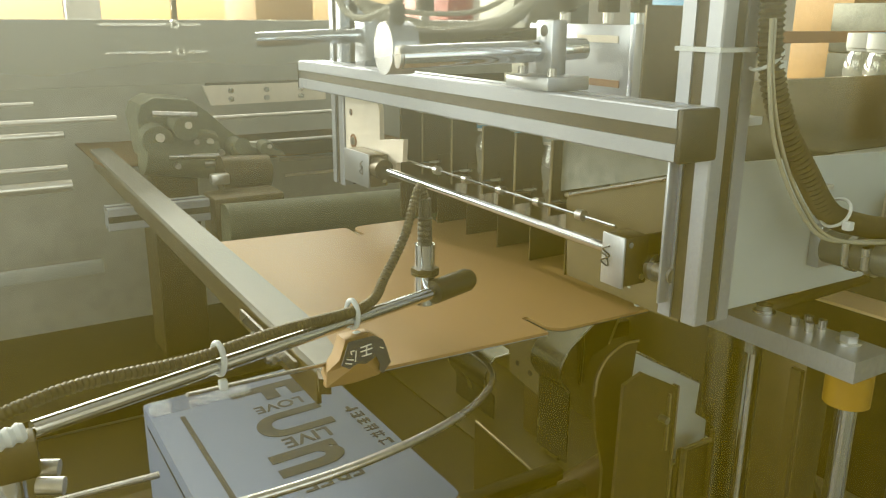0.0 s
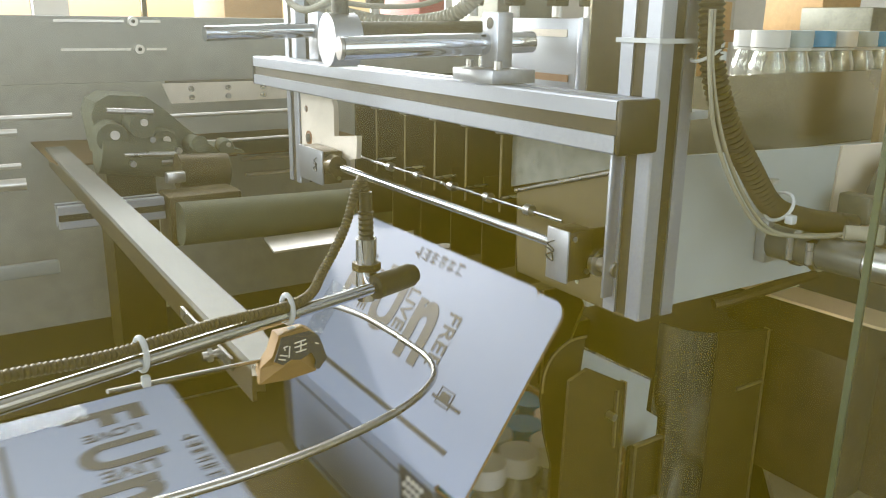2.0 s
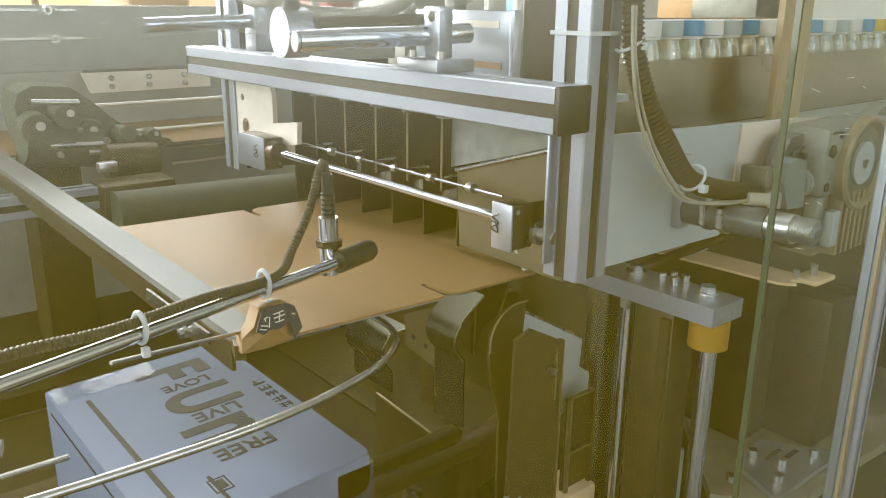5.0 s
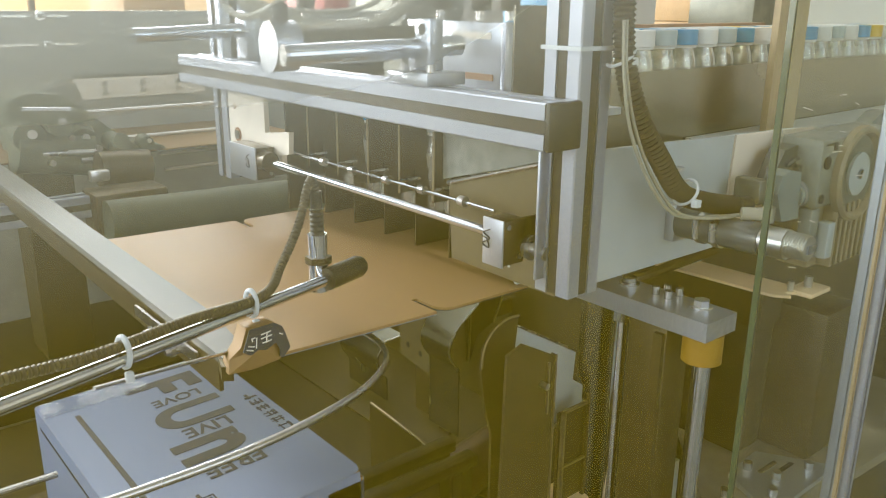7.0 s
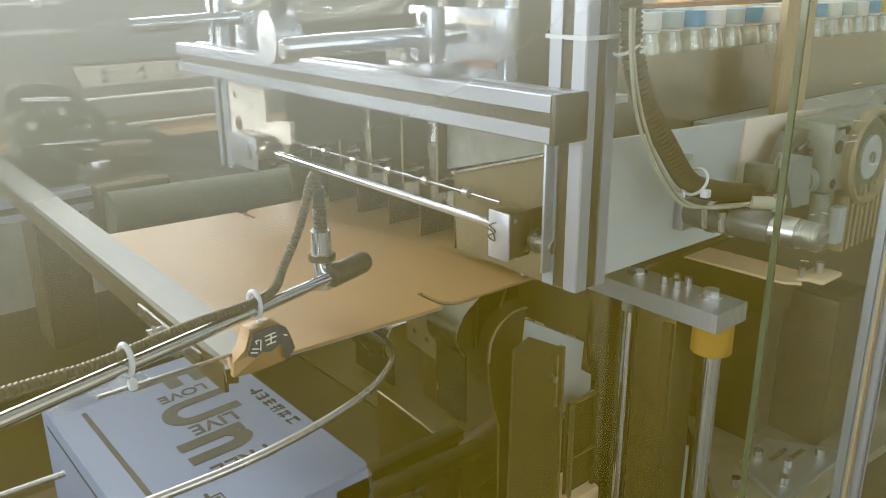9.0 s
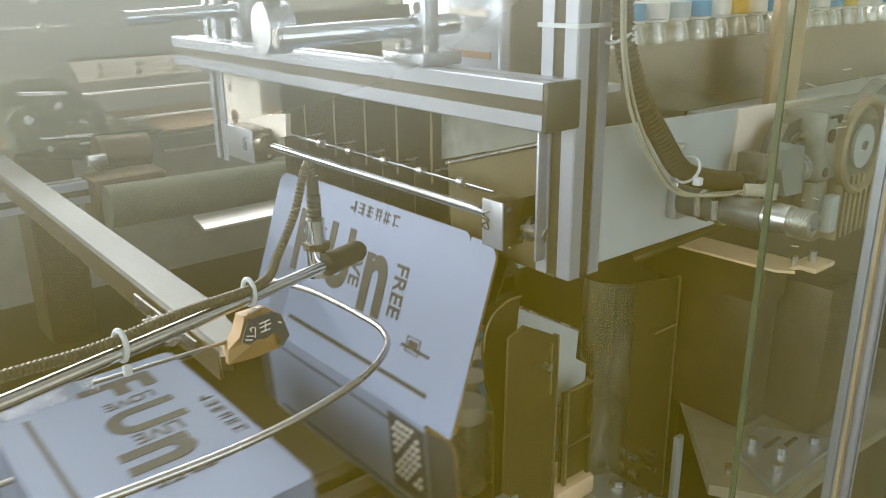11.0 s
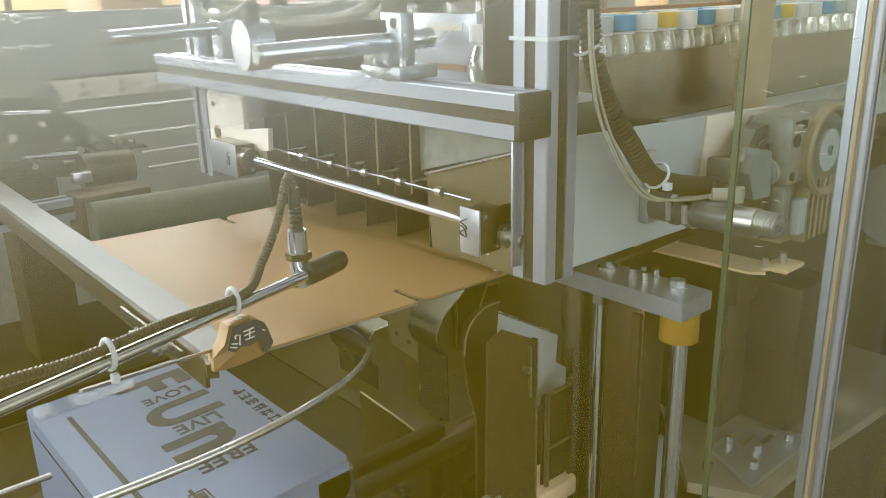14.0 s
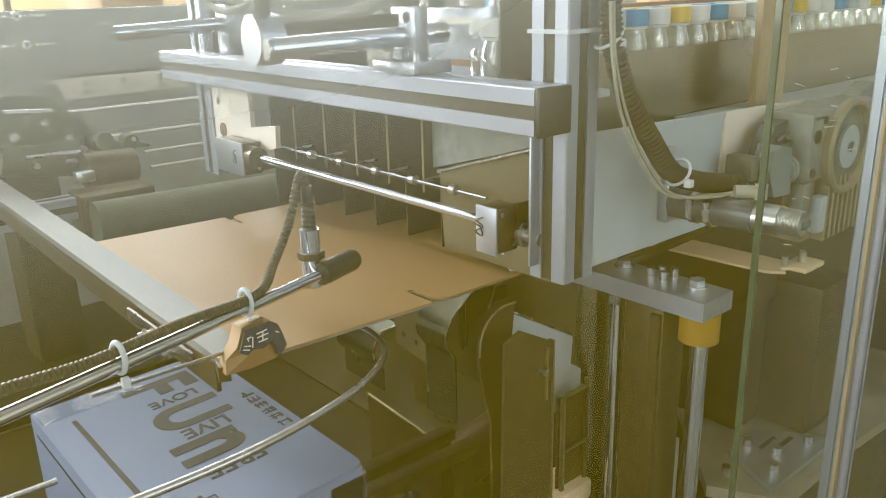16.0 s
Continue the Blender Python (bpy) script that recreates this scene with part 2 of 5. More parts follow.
GLARE_PATCH = (0.0, 0.33, 1.547, 0.108, 0.55)
VEIL_SHEET = veil_material("haze_veil")


# ---------------------------------------------------------------- mesh helpers
ORIGIN = {}


def add_box(bm, x0, x1, y0, y1, z0, z1, bevel=0.0):
    c = bmesh.ops.create_cube(bm, size=1.0)["verts"]
    for v in c:
        v.co = Vector(((x0 + x1) / 2 + v.co.x * (x1 - x0), (y0 + y1) / 2 + v.co.y * (y1 - y0), (z0 + z1) / 2 + v.co.z * (z1 - z0)))
    if bevel:
        es = {e for v in c for e in v.link_edges}
        bmesh.ops.bevel(bm, geom=list(es), offset=bevel, segments=2, affect="EDGES", profile=0.5)


def add_cyl(bm, p0, p1, r0, r1=None, seg=20):
    p0, p1 = Vector(p0), Vector(p1)
    d = p1 - p0
    m = Matrix.Translation((p0 + p1) / 2) @ d.to_track_quat("Z", "Y").to_matrix().to_4x4()
    bmesh.ops.create_cone(bm, cap_ends=True, cap_tris=False, segments=seg, radius1=r0, radius2=r0 if r1 is None else r1, depth=d.length, matrix=m)


def add_hex(bm, x, y, z, r, h):
    add_cyl(bm, (x, y, z), (x, y, z + h), r, r, 6)


def spline(pts, n=8):
    """Points along a smooth curve through pts."""
    p = [Vector(q) for q in pts]
    p = [p[0] * 2 - p[1], *p, p[-1] * 2 - p[-2]]
    out = []
    for i in range(1, len(p) - 2):
        for k in range(n):
            t = k / n
            a, b, c, d = p[i - 1 : i + 3]
            out.append(0.5 * ((2 * b) + (c - a) * t + (2 * a - 5 * b + 4 * c - d) * t * t + (3 * b - a - 3 * c + d) * t ** 3))
    out.append(p[-2])
    return out


def add_tube(bm, pts, r, seg=12, rib=0.0, pitch=0.004):
    """A round tube along a path; rib gives a corrugated hose."""
    path = [Vector(p) for p in pts]
    if rib:
        fine, carry = [], 0.0
        for a, b in zip(path, path[1:]):
            d = (b - a).length
            while carry < d:
                fine.append(a.lerp(b, carry / d))
                carry += pitch / 2
            carry -= d
        path = fine
    rings, side = [], Vector((0.3, -0.5, 0.81))
    for i, p in enumerate(path):
        t = (path[min(i + 1, len(path) - 1)] - path[max(i - 1, 0)]).normalized()
        side = (side - t * side.dot(t)).normalized()
        up = t.cross(side)
        rr = r - (rib if i % 2 else 0.0)
        rings.append([bm.verts.new(p + (side * math.cos(a) + up * math.sin(a)) * rr) for a in (2 * math.pi * k / seg for k in range(seg))])
    for a, b in zip(rings, rings[1:]):
        for k in range(seg):
            bm.faces.new((a[k], a[(k + 1) % seg], b[(k + 1) % seg], b[k]))
    bm.faces.new(rings[0][::-1])
    bm.faces.new(rings[-1])


def add_prism(bm, poly, axis, a0, a1):
    """A flat outline drawn in the two other axes, given thickness along axis."""
    def at(u, v, w):
        return {"x": (w, u, v), "y": (u, w, v), "z": (u, v, w)}[axis]
    lo = [bm.verts.new(at(u, v, a0)) for u, v in poly]
    hi = [bm.verts.new(at(u, v, a1)) for u, v in poly]
    bm.faces.new(lo)
    bm.faces.new(hi[::-1])
    for i in range(len(poly)):
        j = (i + 1) % len(poly)
        bm.faces.new((lo[i], hi[i], hi[j], lo[j]))


def link_mesh(name, bm, mat, smooth=True):
    bmesh.ops.recalc_face_normals(bm, faces=bm.faces[:])
    me = bpy.data.meshes.new(name)
    bm.to_mesh(me)
    bm.free()
    me.materials.append(mat)
    if smooth:
        me.shade_smooth()
        me.set_sharp_from_angle(angle=radians(35))
    return me


def thing(name, at, label, category, group="", kind=""):
    ob = new(name)
    ob.empty_display_size = 0.05
    ob.location = at
    ORIGIN[ob.name] = Vector(at)
    return tagged(ob, label, category, group, kind)


def part(name, bm, mat, parent, label=""):
    """One mesh under a thing or a part, drawn in world places."""
    o = ORIGIN[parent.name]
    for v in bm.verts:
        v.co -= o
    ob = new(name, link_mesh(name, bm, mat))
    ob.parent = parent
    ORIGIN[ob.name] = o
    return tagged(ob, label)


def local_part(name, bm, mat, parent, label=""):
    """One mesh under a thing, drawn in its own space."""
    ob = new(name, link_mesh(name, bm, mat))
    ob.parent = parent
    ORIGIN[ob.name] = Vector((0, 0, 0))
    return tagged(ob, label)


def solid(name, bm, mat, label, category, group="", kind=""):
    return tagged(new(name, link_mesh(name, bm, mat)), label, category, group, kind)


def B(*boxes, bevel=0.0):
    bm = bmesh.new()
    for b in boxes:
        add_box(bm, *b, bevel=bevel)
    return bm


def C(*cyls, seg=20):
    bm = bmesh.new()
    for p0, p1, r in cyls:
        add_cyl(bm, p0, p1, r, seg=seg)
    return bm


def T(pts, r, seg=12, rib=0.0, pitch=0.004, smooth=8):
    bm = bmesh.new()
    add_tube(bm, spline(pts, smooth) if smooth else pts, r, seg, rib, pitch)
    return bm


def P(poly, axis, a0, a1):
    bm = bmesh.new()
    add_prism(bm, poly, axis, a0, a1)
    return bm


def text_mesh(words, size, mat, m, name="lettering", bold=0.0):
    """Lettering as a thin mesh, laid by the pose m."""
    cu = bpy.data.curves.new(name, "FONT")
    cu.body, cu.size, cu.align_x, cu.align_y, cu.extrude, cu.offset = words, size, "CENTER", "CENTER", 0.0002, bold
    tmp = bpy.data.objects.new(name, cu)
    me = bpy.data.meshes.new_from_object(tmp)
    bpy.data.objects.remove(tmp)
    me.transform(m)
    me.materials.clear()
    me.materials.append(mat)
    return me


def slot_profile(s, open_w, depth):
    """Outline of a square aluminium extrusion with one groove in each side."""
    h, o, e = s / 2, open_w / 2, 0.0015
    side = [(-h + e, -h), (-o, -h), (-o, -h + depth), (o, -h + depth), (o, -h), (h - e, -h), (h, -h + e)]
    pts = []
    for k in range(4):
        c, sn = (1, 0, -1, 0)[k], (0, 1, 0, -1)[k]
        pts += [(x * c - y * sn, x * sn + y * c) for x, y in side]
    return pts


def profile_bar(root, s, centre, axis, a0, a1, name="profile"):
    """An extrusion with its dark groove strips, as parts of root."""
    u, v = centre
    part(name, P([(u + x, v + y) for x, y in slot_profile(s, s * 0.30, s * 0.16)], axis, a0, a1), ALU, root)
    h, o = s / 2, s * 0.148
    for du, dv, hu, hv in ((0, -1, o, 0), (0, 1, o, 0), (-1, 0, 0, o), (1, 0, 0, o)):
        cu, cv = u + du * (h - 0.0045), v + dv * (h - 0.0045)
        wu, wv = (hu or 0.0022), (hv or 0.0022)
        part("groove_strip", P([(cu - wu, cv - wv), (cu + wu, cv - wv), (cu + wu, cv + wv), (cu - wu, cv + wv)], axis, a0 + 0.0005, a1 - 0.0005), SLOT, root, "dark strip inside the groove")


# ---------------------------------------------------------------- the hall
def structure(name, bm, mat, label, category):
    return solid(name, bm, mat, label, category, kind="structure")


structure("floor", B((-4.2, 9.2, -4.2, 7.2, -0.2, 0.0)), CONCRETE, "bare grey concrete factory floor", "floor")
structure("wall_north", B((-4.2, 9.2, 7.0, 7.2, 0, 1.35), (-4.2, 9.2, 7.0, 7.2, 3.7, 4.5), (-4.2, -3.6, 7.0, 7.2, 1.35, 3.7), (4.6, 9.2, 7.0, 7.2, 1.35, 3.7), (0.9, 1.15, 7.0, 7.2, 1.35, 3.7)), WALL, "pale plastered hall wall with wide windows", "wall")
# West and south openings are out of view, added for the fill lamps.
structure("wall_west", B((-4.2, -4.0, -4.2, 7.0, 0, 1.2), (-4.2, -4.0, -4.2, 7.0, 3.4, 4.5), (-4.2, -4.0, -4.2, -1.0, 1.2, 3.4), (-4.2, -4.0, 5.0, 7.0, 1.2, 3.4)), WALL, "unseen pale hall wall with an added window opening", "wall")
structure("wall_south", B((-4.0, -1.3, -4.2, -4.0, 0, 4.5), (3.3, 9.2, -4.2, -4.0, 0, 4.5), (-1.3, 3.3, -4.2, -4.0, 3.8, 4.5)), WALL, "unseen pale hall wall with an assumed gate opening", "wall")
structure("wall_east", B((9.0, 9.2, -4.0, 7.0, 0, 4.5)), WALL, "pale plastered hall wall", "wall")
structure("ceiling", B((-4.2, 9.2, -4.2, 7.2, 4.5, 4.6)), ROOF, "grey sheet metal hall roof", "ceiling")

# ---------------------------------------------------------------- gantry over the folding station
gantry_beam = thing("gantry_beam", (0.5395, 0.9, 1.382), "silver aluminium extrusion beam with black end caps", "beam")
profile_bar(gantry_beam, 0.045, (0.5395, 1.4045), "y", 0.474, 1.312)
part("end_cap", B((0.5165, 0.5625, 0.467, 0.474, 1.3815, 1.4275), bevel=0.003), BLACK, gantry_beam, "black plastic end cap")
part("end_cap", B((0.5165, 0.5625, 1.312, 1.318, 1.3815, 1.4275), bevel=0.003), BLACK, gantry_beam, "black plastic end cap")

near_post = thing("gantry_post", (0.586, 0.497, 1.2255), "upright silver aluminium extrusion post with black grooves", "post", "gantry posts")
profile_bar(near_post, 0.047, (0.586, 0.4975), "z", 1.2255, 2.2)
far_post = thing("gantry_post", (0.586, 1.262, 1.222), "upright silver aluminium extrusion post with black grooves", "post", "gantry posts")
profile_bar(far_post, 0.047, (0.586, 1.262), "z", 1.222, 2.2)
head_beam = thing("head_beam", (0.586, 0.9, 2.2), "silver aluminium extrusion beam across the posts", "beam")
profile_bar(head_beam, 0.047, (0.586, 2.2235), "y", 0.3, 1.5)

# strip of plate beside the near post, under the beam
solid("side_strip", B((0.550, 0.5625, 0.508, 0.511, 1.24, 1.381), bevel=0.0006), ALU, "narrow pale plate beside the aluminium post", "plate")

# white cable ties round the post
for z in (1.474,):
    tie = thing("cable_tie", (0.586, 0.49, z), "white nylon cable tie round the aluminium post", "cable tie")
    part("band", B((0.558, 0.6145, 0.4705, 0.4735, z - 0.002, z + 0.002), (0.5585, 0.562, 0.4735, 0.522, z - 0.002, z + 0.002)), TIE, tie)
    part("lock", B((0.6145, 0.621, 0.466, 0.4735, z - 0.0035, z + 0.0035), bevel=0.001), TIE, tie)

# ---------------------------------------------------------------- cross rods and clamp on the beam
def clamp_block(y):
    cl = thing("rod_clamp", (0.552, y, 1.427), "milled aluminium rod clamp bolted to the beam", "clamp")
    part("foot", B((0.520, 0.575, y - 0.038, y + 0.034, 1.427, 1.441), bevel=0.0015), ALU_PLATE, cl)
    bm = B((0.543, 0.563, y - 0.014, y + 0.014, 1.441, 1.497), bevel=0.002)
    part("lug", bm, ALU_PLATE, cl)
    part("bore", C(((0.5425, y, 1.486), (0.5635, y, 1.486), 0.006)), BLACK, cl, "dark bore")
    part("bolt", C(((0.535, y - 0.026, 1.441), (0.535, y - 0.026, 1.449), 0.005)), STEEL, cl)
    part("bolt", C(((0.535, y + 0.024, 1.441), (0.535, y + 0.024, 1.449), 0.005)), STEEL, cl)
    return cl


clamp_block(0.688)
rod = thing("cross_rod", (0.49, 0.715, 1.46), "polished chrome rod lying across the beam", "rod", "cross rods")
part("shaft", C(((0.388, 0.715, 1.461), (0.60, 0.690, 1.467), 0.0115), seg=28), CHROME, rod)
part("end_face", C(((0.3845, 0.7155, 1.461), (0.3878, 0.715, 1.461), 0.0108), seg=28), STEEL, rod)
disc = thing("cylinder_head", (0.41, 0.77, 1.45), "round milled aluminium head of an air cylinder", "cylinder")
part("head", C(((0.400, 0.775, 1.467), (0.430, 0.772, 1.467), 0.027), seg=32), ALU_PLATE, disc)
part("barrel", C(((0.430, 0.772, 1.467), (0.60, 0.755, 1.469), 0.019), seg=28), OLIVE, disc, "dark barrel")
part("port", C(((0.415, 0.773, 1.49), (0.415, 0.773, 1.512), 0.009)), BLACK, disc)
rod2 = thing("cross_rod", (0.46, 1.133, 1.46), "polished chrome rod lying across the beam", "rod", "cross rods")
part("shaft", C(((0.384, 1.133, 1.466), (0.56, 1.133, 1.472), 0.0105), seg=28), CHROME, rod2)
part("collar", B((0.545, 0.575, 1.115, 1.15, 1.427, 1.50), bevel=0.002), ALU_PLATE, rod2)
part("piston", C(((0.575, 1.133, 1.472), (0.70, 1.12, 1.475), 0.008)), CHROME, rod2)

lug_plate = thing("slotted_plate", (0.66, 0.72, 1.41), "milled aluminium plate with two slots, upright", "plate")
part("plate", B((0.655, 0.667, 0.668, 0.86, 1.405, 1.492), bevel=0.001), ALU_PLATE, lug_plate)
part("edge_flange", B((0.645, 0.667, 0.660, 0.6675, 1.405, 1.493), bevel=0.001), ALU, lug_plate)
part("slot", B((0.6535, 0.6548, 0.695, 0.765, 1.472, 1.480)), BEIGE, lug_plate, "bright open slot")
part("slot", B((0.6535, 0.6548, 0.690, 0.765, 1.423, 1.431)), COPPER, lug_plate, "dark open slot")
part("tray", B((0.575, 0.70, 0.53, 0.86, 1.397, 1.405)), ALU_PLATE, lug_plate)
hopper = thing("hopper", (0.66, 0.6, 1.405), "brushed stainless hopper of two bent sheets", "hopper")
part("front_sheet", B((0.612, 0.676, 0.612, 0.615, 1.405, 1.512)), STAINLESS, hopper)
part("side_sheet", B((0.67, 0.676, 0.53, 0.6118, 1.405, 1.54)), STAINLESS, hopper)

# air hoses arching over the rods
hose = thing("air_hose", (0.5, 0.8, 1.50), "clear ribbed air hose arching over the rods", "hose")
part("tube", T([(0.47, 1.02, 1.56), (0.475, 0.97, 1.512), (0.50, 0.90, 1.49), (0.53, 0.84, 1.485), (0.56, 0.78, 1.495), (0.58, 0.74, 1.53), (0.60, 0.70, 1.58)], 0.009, 14, 0.0012, 0.005), CLEAR_TUBE, hose)
hose = thing("air_hose", (0.42, 0.8, 1.52), "thin clear air hose looping down to the cylinder", "hose")
part("tube", T([(0.40, 0.90, 1.57), (0.395, 0.87, 1.515), (0.40, 0.83, 1.497), (0.413, 0.785, 1.508), (0.43, 0.77, 1.53), (0.44, 0.76, 1.57)], 0.004, 10), CLEAR_TUBE, hose)
hose = thing("air_hose", (0.5, 0.7, 1.52), "thin clear air hose above the beam", "hose")
part("tube", T([(0.44, 0.90, 1.515), (0.49, 0.85, 1.503), (0.55, 0.80, 1.51), (0.60, 0.76, 1.56)], 0.003, 10), CLEAR_TUBE, hose)
for x, y in ((0.60, 0.80), (0.63, 0.76), (0.66, 0.72), (0.69, 0.70), (0.54, 0.93)):
    v = thing("air_valve", (x, y, 1.50), "small pneumatic valve with a nickel fitting", "valve", "valve row")
    part("body", B((x - 0.01, x + 0.01, y - 0.008, y + 0.008, 1.505, 1.56), bevel=0.0015), OLIVE, v)
    part("fitting", C(((x, y, 1.493), (x, y, 1.505), 0.006)), STEEL, v)

# ---------------------------------------------------------------- lanes with divider plates
end_plate = thing("lane_end_plate", (0.543, 1.10, 1.25), "bare nickel end plate with bolt holes", "plate")
part("plate", P([(1.06, 1.268), (1.236, 1.250), (1.236, 1.374), (1.140, 1.378), (1.120, 1.374), (1.112, 1.362), (1.112, 1.316), (1.036, 1.326), (1.040, 1.292), (1.06, 1.288)], "x", 0.566, 0.574), BEIGE, end_plate)
for y, z, r in ((1.2065, 1.302, 0.012), (1.214, 1.348, 0.0055), (1.150, 1.275, 0.004)):
    part("hole", C(((0.5655, y, z), (0.5668, y, z), r)), COPPER, end_plate, "dark round hole")
    part("bolt", C(((0.5640, y, z), (0.5658, y, z), r * 0.6)), STEEL, end_plate)
guide_rod = thing("guide_rod", (0.545, 0.8, 1.28), "polished chrome guide rod along the lanes", "rod")
part("shaft", C(((0.545, 0.566, 1.279), (0.545, 1.085, 1.280), 0.0052), seg=20), CHROME, guide_rod)
part("collar", C(((0.545, 1.058, 1.280), (0.545, 1.080, 1.280), 0.015)), DARK_STEEL, guide_rod)
for y0, y1 in ((0.538, 0.567), (1.080, 1.165)):
    blk = thing("rod_block", (0.545, y0, 1.27), "end block holding the guide rod, dark with a bright left face", "block", "rod blocks")
    # Dark body with a bright plate on its left face.
    part("block", B((0.5325, 0.563, y0, y1, 1.250, 1.299), bevel=0.002), DARK_STEEL, blk)
    part("side_face", B((0.5295, 0.532, y0 - 0.001, y1, 1.249, 1.300), bevel=0.0006), ALU_PLATE, blk, "bright side face")
    part("face_plate", B((0.5635, 0.590, y0 + 0.006, y0 + 0.010, 1.252, 1.297), bevel=0.001), DARK_STEEL, blk)
    part("screw", C(((0.538, y0 - 0.002, 1.292), (0.538, y0 + 0.001, 1.292), 0.003)), STEEL, blk)
    part("screw", C(((0.556, y0 - 0.002, 1.258), (0.556, y0 + 0.001, 1.258), 0.003)), STEEL, blk)
    part("mark", T([(0.5290, y0 + 0.018, 1.288), (0.5290, y0 + 0.027, 1.283), (0.5290, y0 + 0.018, 1.278), (0.5290, y0 + 0.029, 1.271), (0.5290, y0 + 0.019, 1.268), (0.5290, y0 + 0.022, 1.277), (0.5290, y0 + 0.030, 1.279)], 0.0008, 6), INK, blk, "dark scrawled marking")
spindle = thing("spindle", (0.57, 0.52, 1.27), "short steel spindle beside the end block", "spindle")
part("shaft", C(((0.565, 0.555, 1.268), (0.565, 0.505, 1.266), 0.008)), STEEL, spindle)
part("flange", C(((0.565, 0.532, 1.268), (0.565, 0.527, 1.268), 0.014)), STEEL, spindle)

for i, y in enumerate((1.035, 0.953, 0.876, 0.804, 0.733)):
    fin = thing("lane_divider", (0.68, y, 1.2), "thin dark steel divider plate hanging between lanes", "divider", "lane dividers")
    part("upper_plate", P([(0.598, 1.272), (0.598, 1.362), (0.95, 1.362), (0.95, 1.272)], "y", y - 0.0012, y + 0.0012), DARK_STEEL, fin)
    part("lower_plate", P([(0.622, 1.175), (0.622, 1.300), (0.95, 1.300), (0.95, 1.175)], "y", y - 0.0040, y - 0.0018), DARK_STEEL, fin)
    part("edge_strip", B((0.5965, 0.5978, y - 0.0016, y + 0.0016, 1.272, 1.362)), SHEET, fin, "bright worn front edge")
    part("clip", B((0.590, 0.604, y - 0.004, y + 0.004, 1.364, 1.376), bevel=0.001), STEEL, fin)
    part("pin", C(((0.590, y - 0.012, 1.291), (0.622, y - 0.012, 1.291), 0.0025)), STEEL, fin)
lane_roof = solid("lane_roof", B((0.585, 0.625, 0.53, 1.20, 1.376, 1.380)), DARK_STEEL, "dark steel plate over the bottle lanes", "plate")
solid("chute_rear_sheet", B((0.952, 0.957, 0.66, 1.20, 1.19, 1.375)), DARK_STEEL, "dark steel back plate of the lanes", "plate")
solid("lane_far_side", B((0.60, 0.95, 1.105, 1.110, 1.19, 1.375)), DARK_STEEL, "dark steel far side plate of the lanes", "plate")
solid("lane_near_plate", P([(0.735, 1.374), (0.735, 1.300), (0.530, 1.357), (0.530, 1.374)], "x", 0.612, 0.616), CASTING, "pale grey wedge plate at the lane mouth", "plate")
near_lane = thing("lane_near_box", (0.62, 0.6, 1.2), "dark steel box plate with a folded lip", "plate")
part("plate", P([(0.705, 1.205), (0.712, 1.299), (0.53, 1.354), (0.53, 1.203)], "x", 0.605, 0.610), BROWN, near_lane)
part("lip", T([(0.604, 0.712, 1.301), (0.604, 0.53, 1.356)], 0.003, 8, smooth=0), STEEL, near_lane)
bar = thing("lock_bar", (0.6, 0.7, 1.28), "thin polished bar with clamp collars", "rod")
part("bar", C(((0.578, 0.60, 1.291), (0.578, 1.05, 1.293), 0.0022), seg=10), CHROME, bar)
for y in (0.65, 0.725, 0.80, 0.88, 0.955):
    part("collar", C(((0.578, y, 1.292), (0.578, y + 0.01, 1.292), 0.006), seg=14), STEEL, bar)

# ---------------------------------------------------------------- conveyor side, white plate and shaft
solid("conveyor_side_plate", P([(0.610, 1.228), (0.610, 1.372), (1.14, 1.355), (1.14, 1.27), (0.96, 1.262), (0.842, 1.226)], "y", 0.486, 0.492), PLATE_WHITE, "pale painted side plate of the bottle conveyor", "plate")
# Warm patch of light on the side plate, built as a thin plate.
solid("sun_patch_plate", P([(0.866, 1.364), (0.861, 1.290), (0.872, 1.262), (0.895, 1.243), (0.96, 1.264), (1.06, 1.268), (1.06, 1.3575)], "y", 0.4830, 0.4858), SUN_PATCH, "cream patch of light laid on the conveyor side", "plate")
shaft = thing("drive_stub", (0.75, 0.41, 1.277), "grey air cylinder stub with two hose clamps", "cylinder")
part("flange", B((0.737, 0.763, 0.472, 0.486, 1.255, 1.299), bevel=0.002), ALU_PLATE, shaft)
part("body", C(((0.75, 0.472, 1.277), (0.75, 0.372, 1.279), 0.0170), seg=28), GUNMETAL, shaft)
part("nose", C(((0.75, 0.372, 1.279), (0.75, 0.345, 1.280), 0.0158), seg=28), STEEL, shaft)
part("thread", T([(0.75, 0.345, 1.281), (0.75, 0.322, 1.281)], 0.0138, 20, 0.0012, 0.003, 0), STEEL, shaft, "threaded steel end")
part("key", B((0.742, 0.758, 0.3195, 0.3225, 1.277, 1.285)), CHROME, shaft)
for y in (0.446, 0.425):
    part("clamp_band", C(((0.75, y, 1.277), (0.75, y - 0.007, 1.277), 0.0182), seg=28), STEEL, shaft)
    part("clamp_screw", C(((0.7345, y - 0.003, 1.268), (0.7325, y - 0.003, 1.290), 0.0042), seg=10), STEEL, shaft)
elbow = thing("push_fitting", (0.78, 0.37, 1.30), "white push-in air fitting on the cylinder", "fitting")
part("socket", C(((0.752, 0.372, 1.298), (0.752, 0.372, 1.314), 0.007)), CLEAR_TUBE, elbow)
part("arm", C(((0.735, 0.392, 1.306), (0.752, 0.372, 1.306), 0.007)), CLEAR_TUBE, elbow)
bolt = thing("thumb_screw", (0.74, 0.482, 1.34), "small steel thumb screw on the white plate", "screw")
